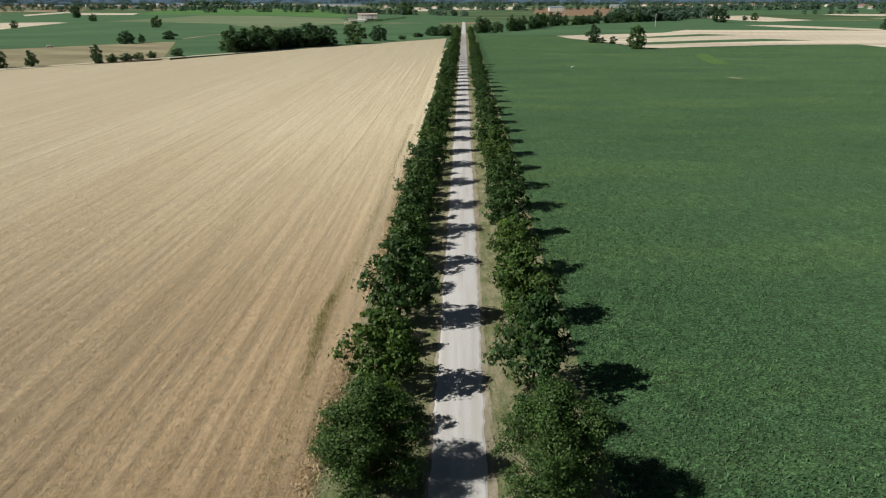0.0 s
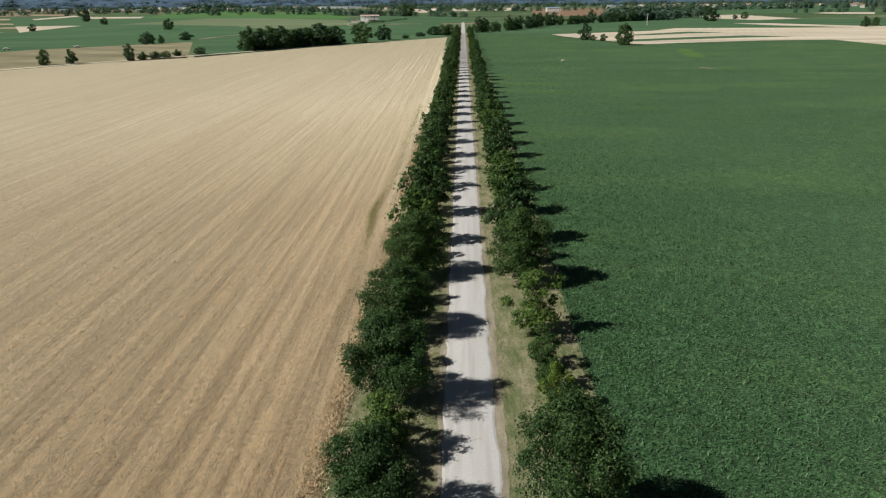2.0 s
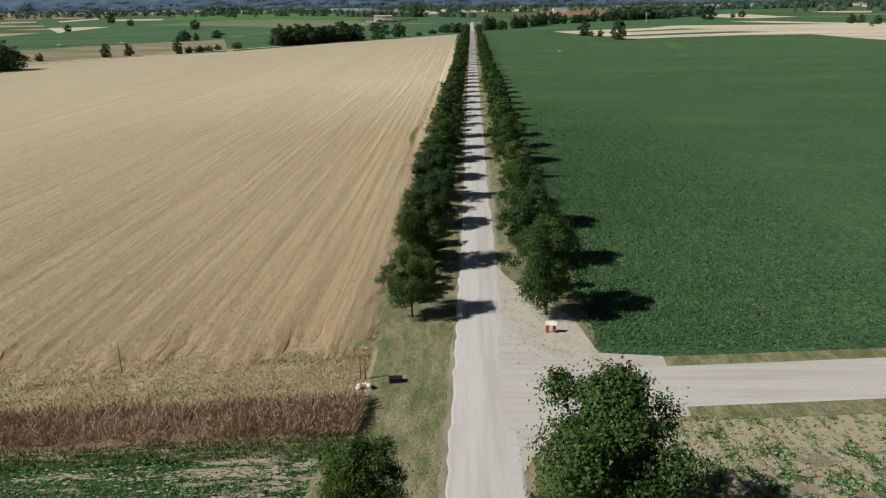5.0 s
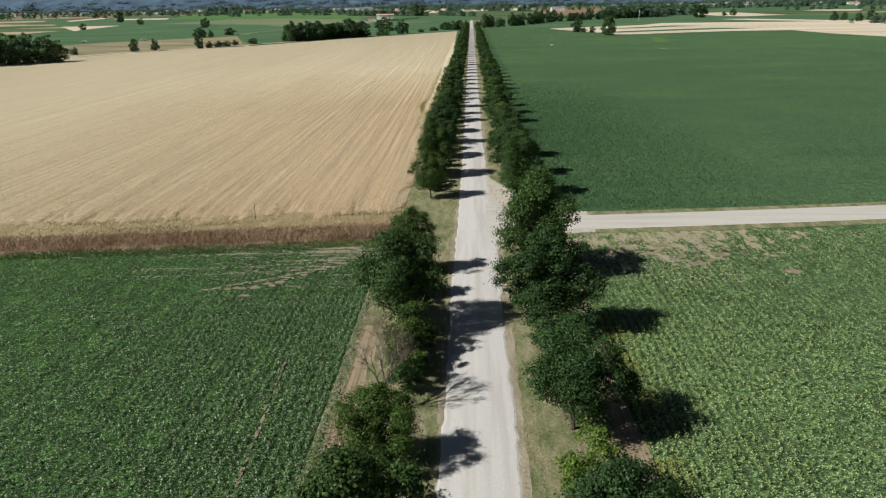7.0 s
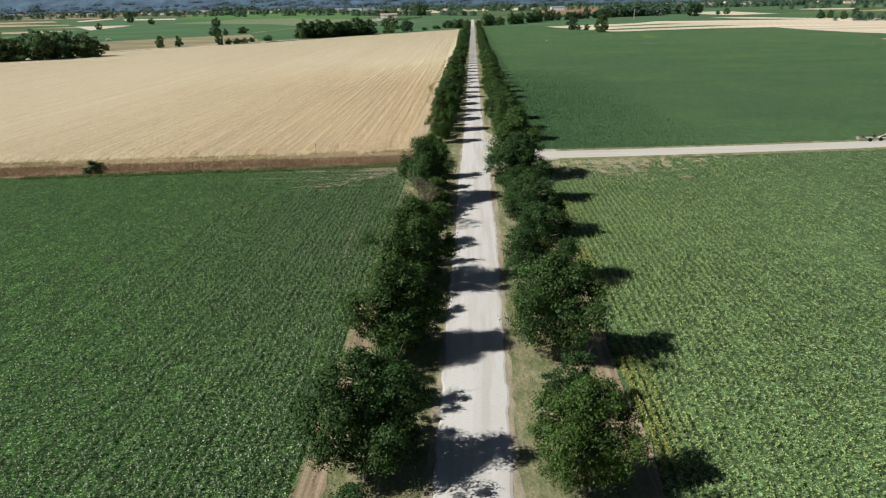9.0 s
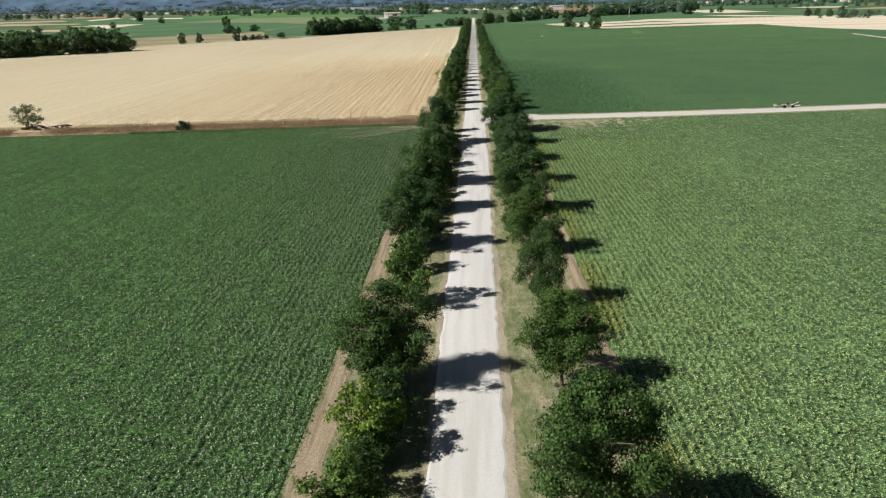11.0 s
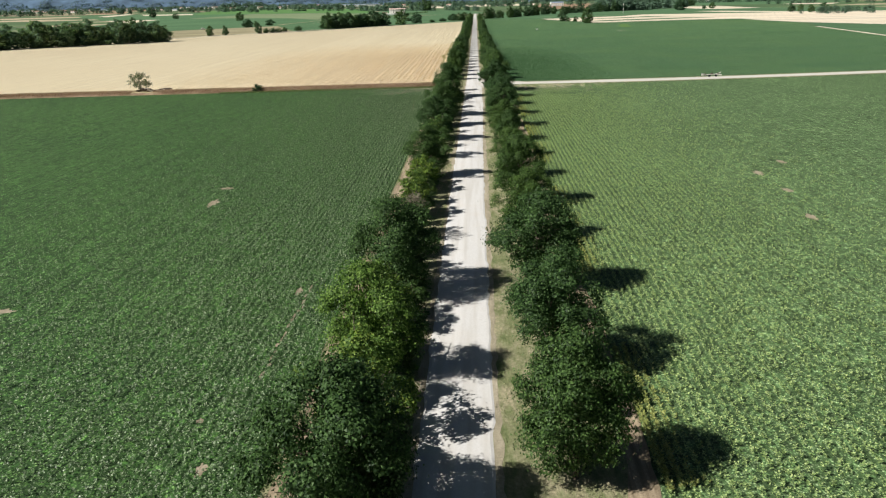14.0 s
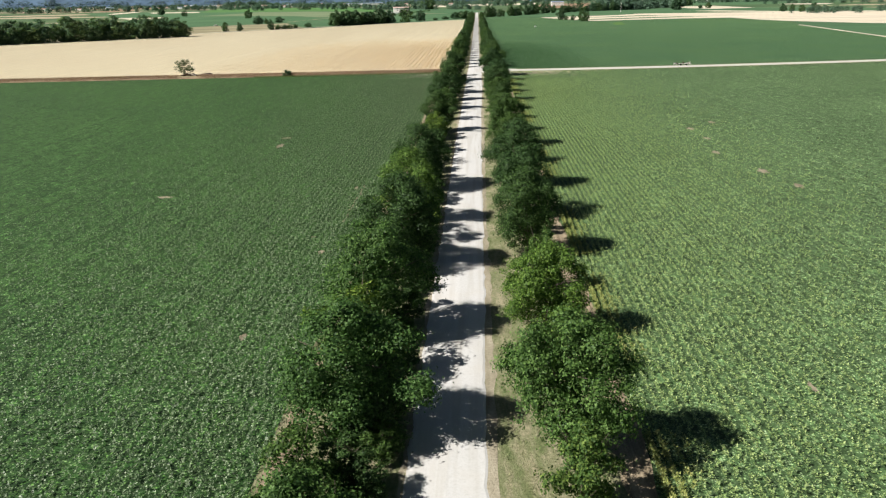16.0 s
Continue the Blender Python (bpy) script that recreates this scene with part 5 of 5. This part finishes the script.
def sway(x, y):
    """A smooth wandering value, about -1 to 1."""
    return (np.sin(0.21 * x + 1.7 * np.sin(0.083 * y)) + np.sin(0.17 * y + 1.9 * np.sin(0.11 * x) + 1.3) + np.sin(0.49 * x - 0.37 * y + 2.0)) / 3


def rosettes(name, rng, x, y, n_leaf, length, width, tilt, mat, label, category, z=0.03, tall=0.26):
    """Low leafy plants at the given places."""
    n = len(x)
    size = rng.uniform(0.5, 1.45, n)
    out = []
    for k in range(n_leaf):
        a = 2 * np.pi * k / n_leaf + rng.uniform(-0.6, 0.6, n) + (x * 7.3) % 6.28
        t = np.radians(tilt) * rng.uniform(0.4, 1.5, n)
        d = np.stack([np.cos(a), np.sin(a), np.zeros(n)], axis=1)
        L, W = (length * size)[:, None], (width * size)[:, None]
        p = np.stack([x, y, z + rng.uniform(0.1, 1.0, n) * tall * size ** 0.5], axis=1)
        tip = p + L * (d * np.cos(t)[:, None] + np.array([0, 0, 1.0]) * np.sin(t)[:, None])
        side = np.stack([-d[:, 1], d[:, 0], np.zeros(n)], axis=1)
        out.append(np.stack([p * 0.72 + tip * 0.28 + side * W / 2, tip, p * 0.72 + tip * 0.28 - side * W / 2], axis=1))
    return tagged(new(name, quads(name, np.concatenate(out), mat)), label, category, kind="stuff")


def stand(rng, x0, x1, y0, y1, row, step, loose=0.2):
    """Places in rows along y."""
    gx = np.arange(x0, x1, row)
    gy = np.arange(y0, y1, step)
    x, y = np.meshgrid(gx, gy)
    x, y = x.ravel(), y.ravel()
    return x + rng.normal(0, loose * row, len(x)), y + rng.uniform(-0.9, 0.9, len(x)) * step


def fade(rng, a, near, far, least=0.0):
    """Thins out evenly from near to far."""
    return rng.random(len(a)) < np.clip((far - a) / (far - near), least, 1.0)


rc = np.random.default_rng(17)
PATCHES = [(-31.8, -159.6, 1.6, 0.8), (-31.2, -167.0, 0.7, 2.2), (-37.0, -199.3, 1.2, 0.7), (-13.6, -219.6, 0.45, 0.8), (-14.1, -195.3, 0.4, 1.1), (-15.4, -237.8, 0.4, 0.7), (-15.3, -215.0, 0.3, 0.4),
           (38.6, -153.6, 0.9, 1.6), (38.8, -162.9, 0.7, 1.3), (36.8, -174.5, 0.7, 1.6), (39.2, -187.0, 0.9, 1.7), (40.5, -194.9, 0.7, 1.4), (44.4, -146.8, 0.8, 1.6), (21.2, -244.2, 0.25, 0.9), (19.8, -48.6, 1.6, 0.8), (22.3, -54.3, 1.3, 0.8), (25.4, -51.5, 1.5, 0.7), (18.0, -51.2, 1.0, 0.7), (30.5, -56.5, 1.2, 0.9)]


rb = random.Random(9)
for i in range(30):  # a thin dry swath across the west headland, and one on the east side
    s_ = rb.random()
    PATCHES.append((-21.5 + 12.3 * s_ + rb.gauss(0, 0.9 - 0.4 * s_), -61.9 + 12.6 * s_ + rb.gauss(0, 0.6), rb.uniform(0.4, 1.1), rb.uniform(0.2, 0.45)))
for i in range(16):  # a broken bare wheel line
    PATCHES.append((-13.2 + rb.gauss(0, 0.07), -194 - i - rb.uniform(0, 0.5), rb.uniform(0.10, 0.2), rb.uniform(0.3, 0.75)))
for i in range(18):
    PATCHES.append((-13.1 - 0.052 * i + rb.gauss(0, 0.06), -92.0 + 0.95 * i + rb.uniform(-0.4, 0.4), rb.uniform(0.08, 0.2), rb.uniform(0.3, 0.8)))
for i in range(20):
    PATCHES.append((20.5 + rb.gauss(0, 2.2), -52.4 + rb.gauss(0, 1.4), rb.uniform(0.4, 1.0), rb.uniform(0.2, 0.5)))


BARE_LINES = [[(-34.0, -56.1), (-21.2, -54.9), (-16.6, -53.9), (-13.1, -50.3), (-9.6, -49.3)], [(-33.0, -58.0), (-26.1, -57.3), (-18.4, -56.2), (-14.0, -53.6), (-11.0, -51.2)], [(-25.5, -61.6), (-22.9, -60.2), (-18.8, -58.0), (-15.0, -55.6)], [(-32.0, -51.8), (-20.4, -51.0), (-14.6, -50.4), (-11.4, -50.6)]]


FLECKS = []
for line in BARE_LINES:  # along old wheel lines, thicker towards the avenue
    for i in range(170):
        fx = rb.uniform(line[0][0], line[-1][0])
        fy = float(np.interp(fx, [p[0] for p in line], [p[1] for p in line]))
        FLECKS.append((fx, fy + rb.gauss(0, 0.20), rb.uniform(0.04, 0.12) + 0.05 * max(0.0, (fx + 18) / 9)))
for i in range(330):
    FLECKS.append((-9.8 - 16 * rb.random() ** 1.6, -48.8 - 12 * rb.random(), rb.uniform(0.04, 0.14)))
for i in range(420):
    FLECKS.append((10.8 + 15 * rb.random(), -46.6 - 13 * rb.random() ** 1.3, rb.uniform(0.05, 0.18)))


def clear_of(x, y):
    ok = np.ones(len(x), bool)
    near = np.flatnonzero((y > -63) & (np.abs(x) < 36))
    for px, py, pr in FLECKS:
        ok[near] &= ((x[near] - px) / ((1.5 if px < 0 else 0.9) * pr)) ** 2 + ((y[near] - py) / ((0.8 if px < 0 else 1.4) * pr)) ** 2 > 1
    for px, py, ax, ay in PATCHES:
        ok &= ((x - px) / (ax * 0.7)) ** 2 + ((y - py) / (ay * 0.7)) ** 2 > 1
    return ok


rp = random.Random(31)
for i, (px, py, ax, ay) in enumerate(PATCHES):
    bm = bmesh.new()
    ring = [bm.verts.new((px + ax * 0.85 * math.cos(k * 0.2618) * rp.uniform(0.45, 1.2), py + ay * 0.85 * math.sin(k * 0.2618) * rp.uniform(0.45, 1.2), 0.026 + 0.0007 * i)) for k in range(24)]
    bm.faces.new(ring)
    tagged(new("ground_patch", done(bm, "ground_patch", SPOT)), "bare brown earth spot in the crop", "bare ground", kind="structure")
fv, ff = [], []
for px, py, pr in FLECKS:
    k0 = len(fv)
    k, zf = rp.randrange(6, 10), rp.uniform(0.055, 0.10)
    fx, fy = (1.7, 0.75) if px < 0 else (0.9, 1.5)
    fv += [(px + fx * pr * math.cos(6.2832 * j / k) * rp.uniform(0.5, 1.25), py + fy * pr * math.sin(6.2832 * j / k) * rp.uniform(0.5, 1.25), zf) for j in range(k)]
    ff.append(list(range(k0, k0 + k)))
tagged(new("ground_flecks", mesh_of("ground_flecks", fv, ff, SOIL_PALE)), "ragged flecks of pale dry soil between the plants of the headland", "bare ground", kind="stuff")

# west crop: full stand, thinner on the headland
x, y = stand(rc, 9.0, 66.0, -266.0, -48.5, 0.56, 0.078, 0.23)
keep = (rc.random(len(x)) < np.clip(((66 - x) / 53) ** 2.2, 0, 1)) & (rc.random(len(x)) < np.where((y > -63) & (x < 34), 0.48 + 0.5 * sway(3 * x, 9 * y), 1.0))
keep &= x > np.interp(y, [-100, -92, -66, -60], [9.75, 9.1, 9.05, 9.75])
x = -x
keep &= (y < ditch_y(x) - 4.6) & clear_of(x, y)
rosettes("leafy_crop", rc, x[keep], y[keep], 6, 0.112, 0.090, 34, CROP_LEAF, "dense dark green leaf crop in long rows", "crop")
x, y = stand(rc, 10.1, 66.0, -266.0, -44.0, 0.62, 0.105, 0.18)
keep = (y < side_y(x) - 4.2) & (rc.random(len(x)) < np.clip(((66 - x) / 53) ** 2.2, 0, 1)) & (rc.random(len(x)) < np.where((y > -68) & (x < 34), 0.55 + 0.45 * sway(2 * x, 3 * y), 0.97)) & clear_of(x, y)
rosettes("leafy_crop", rc, x[keep], y[keep], 6, 0.122, 0.092, 32, CROP_LEAF_PALE, "pale green leaf crop with bare gaps in rows", "crop")

def strands(name, rng, x, y, height, width, mat, label, category, z=0.03, lean=0.35):
    n = len(x)
    a = rng.uniform(0, 2 * np.pi, n)
    d = np.stack([np.cos(a), np.sin(a), np.zeros(n)], axis=1)
    p = np.stack([x, y, np.zeros(n) + z], axis=1)
    h = height * rng.uniform(0.6, 1.25, n)
    tip = p + np.stack([rng.normal(0, lean, n) * h, rng.normal(0, lean, n) * h, h], axis=1)
    w = (width * rng.uniform(0.6, 1.4, n))[:, None]
    return tagged(new(name, quads(name, np.stack([p - d * w * 0.3, p + d * w * 0.3, tip + d * w * 0.5, tip - d * w * 0.5], axis=1), mat)), label, category, kind="stuff")


n = 130000
x, y = rc.uniform(9.0, 46, n), rc.uniform(-34, 130, n)
keep = (y > side_y(x) + 4.0) & fade(rc, x, 11, 45) & fade(rc, y, 30, 128)
strands("fodder_crop", rc, x[keep], y[keep], 0.20, 0.085, CLOVER_LEAF, "thick deep green fodder plants", "crop", 0.02, 0.5)
# reeds in the ditch, dry grass on banks and verges
bx_, by_ = np.meshgrid(np.arange(-160, -8.5, 0.35), np.linspace(-2.6, 2.6, 14))
lump = np.array([noise.noise((p_ * 0.9, q_ * 1.3, 4.0)) for p_, q_ in zip(bx_.ravel(), by_.ravel())]).reshape(bx_.shape)
bz_ = 0.52 * np.clip(1 - (by_ / 2.6) ** 2, 0, 1) * (1 + 0.5 * lump) * np.clip((-8.6 - bx_) / 2, 0, 1) * np.where(np.abs(bx_ + 90) < 4, 0.5, 1.0) - 0.02
ids = np.arange(bx_.size).reshape(bx_.shape)
bank_mesh = mesh_of("reed_bed", np.stack([bx_, by_ - 0.65 + ditch_y(bx_) + 0.25 * lump, bz_], axis=2).reshape(-1, 3).tolist(), np.stack([ids[:-1, :-1], ids[:-1, 1:], ids[1:, 1:], ids[1:, :-1]], axis=2).reshape(-1, 4).tolist(), REED_BED)
tagged(new("reed_bed", bank_mesh), "matted reddish-brown dead reeds filling the ditch", "reeds", kind="stuff")
n = 60000
x = -8.0 - 150 * rc.random(n) ** 1.4
y = ditch_y(x) + rc.uniform(-2.9, 1.6, n) + 0.4 * sway(x * 3, x)
keep = (rc.random(n) < 0.75 + 0.4 * sway(x * 2, y * 3)) & ~(np.abs(x + 90) < 3.0)
x, y = x[keep], y[keep]
bank = 0.55 * np.clip(1 - ((y - ditch_y(x) + 0.65) / 2.6) ** 2, 0, 1)
strands("reeds", rc, x, y, 0.5, 0.036, STRAW, "tall reddish-brown dry reeds in a ditch", "reeds", bank, 0.6)
n = 46000
x = -8.5 - 120 * rc.random(n) ** 1.4
y = ditch_y(x) + rc.uniform(1.4, 9.5, n)
keep = rc.random(n) < 0.8
keep &= ~((np.abs(x + 90) < 5.5) & (y < -46))
n2 = 9000
x2 = -8.5 - 70 * rc.random(n2) ** 1.3
y2 = ditch_y(x2) + rc.uniform(1.6, 8.0, n2)
damp = sway(x2 * 0.8, y2 * 5) > 0.12
strands("dry_grass", rc, x2[damp], y2[damp], 0.26, 0.05, STRAW_GREEN, "greenish tussocks on the dry ditch bank", "grass", 0.04, 0.7)
strands("dry_grass", rc, x[keep], y[keep], 0.16, 0.045, STRAW_PALE, "pale dry grass on the ditch bank", "grass", 0.04, 1.0)
n = 20000
x, y = rc.uniform(2.2, 9.2, n) * np.where(rc.random(n) < 0.5, -1, 1), rc.uniform(-266, 130, n)
keep = ~((x > 1) & (np.abs(y - side_y(x)) < 4.5)) & (sway(x * 2.2, y * 1.3) > -0.25)
strands("verge_grass", rc, x[keep], y[keep], 0.15, 0.045, STRAW_GREEN, "short dry greenish grass beside the road", "grass", 0.05, 0.6)

# rough grass between the reeds and the crop, and along the foot of the wheat
n = 9000
x = -8.6 - 60 * rc.random(n) ** 1.3
y = ditch_y(x) - rc.uniform(2.9, 5.0, n)
strands("rough_grass", rc, x, y, 0.28, 0.05, ROUGH, "rough green grass between the ditch and the crop", "grass", 0.04, 0.6)
n = 15000
y = rc.uniform(-33, 140, n)
x = -8.6 - 1.9 * rc.random(n) ** 1.2
keep = sway(x * 3, y * 0.9) > -0.3
strands("dry_grass", rc, x[keep], y[keep], 0.34, 0.05, STRAW_PALE, "pale dry grass at the foot of the wheat", "grass", 0.05, 0.7)

# weeds and yellowing plants at the field edges
n = 5200
y = np.where(rc.random(n) < 0.4, rc.normal(61, 6, n), rc.uniform(24, 170, n))
x = -11.6 + rc.normal(0, 0.35, n) - 1.0 * np.exp(-((y - 61) / 9) ** 2) - 0.0028 * np.clip(y - 40, 0, None)
strands("weeds", rc, x, y, 0.16, 0.04, WEED, "green weeds along a wheel line in the wheat", "weeds", 0.52)
n = 16000
x, y = 10.15 + 0.62 * np.floor(np.abs(rc.normal(0, 1.5, n))) + rc.normal(0, 0.09, n), rc.uniform(-262, -60, n)
keep = sway(x * 0.4, y * 1.6) > -0.05
rosettes("yellowing_crop", rc, x[keep], y[keep], 5, 0.16, 0.075, 36, YELLOWING, "yellowing plants along the crop edge", "crop", 0.14)
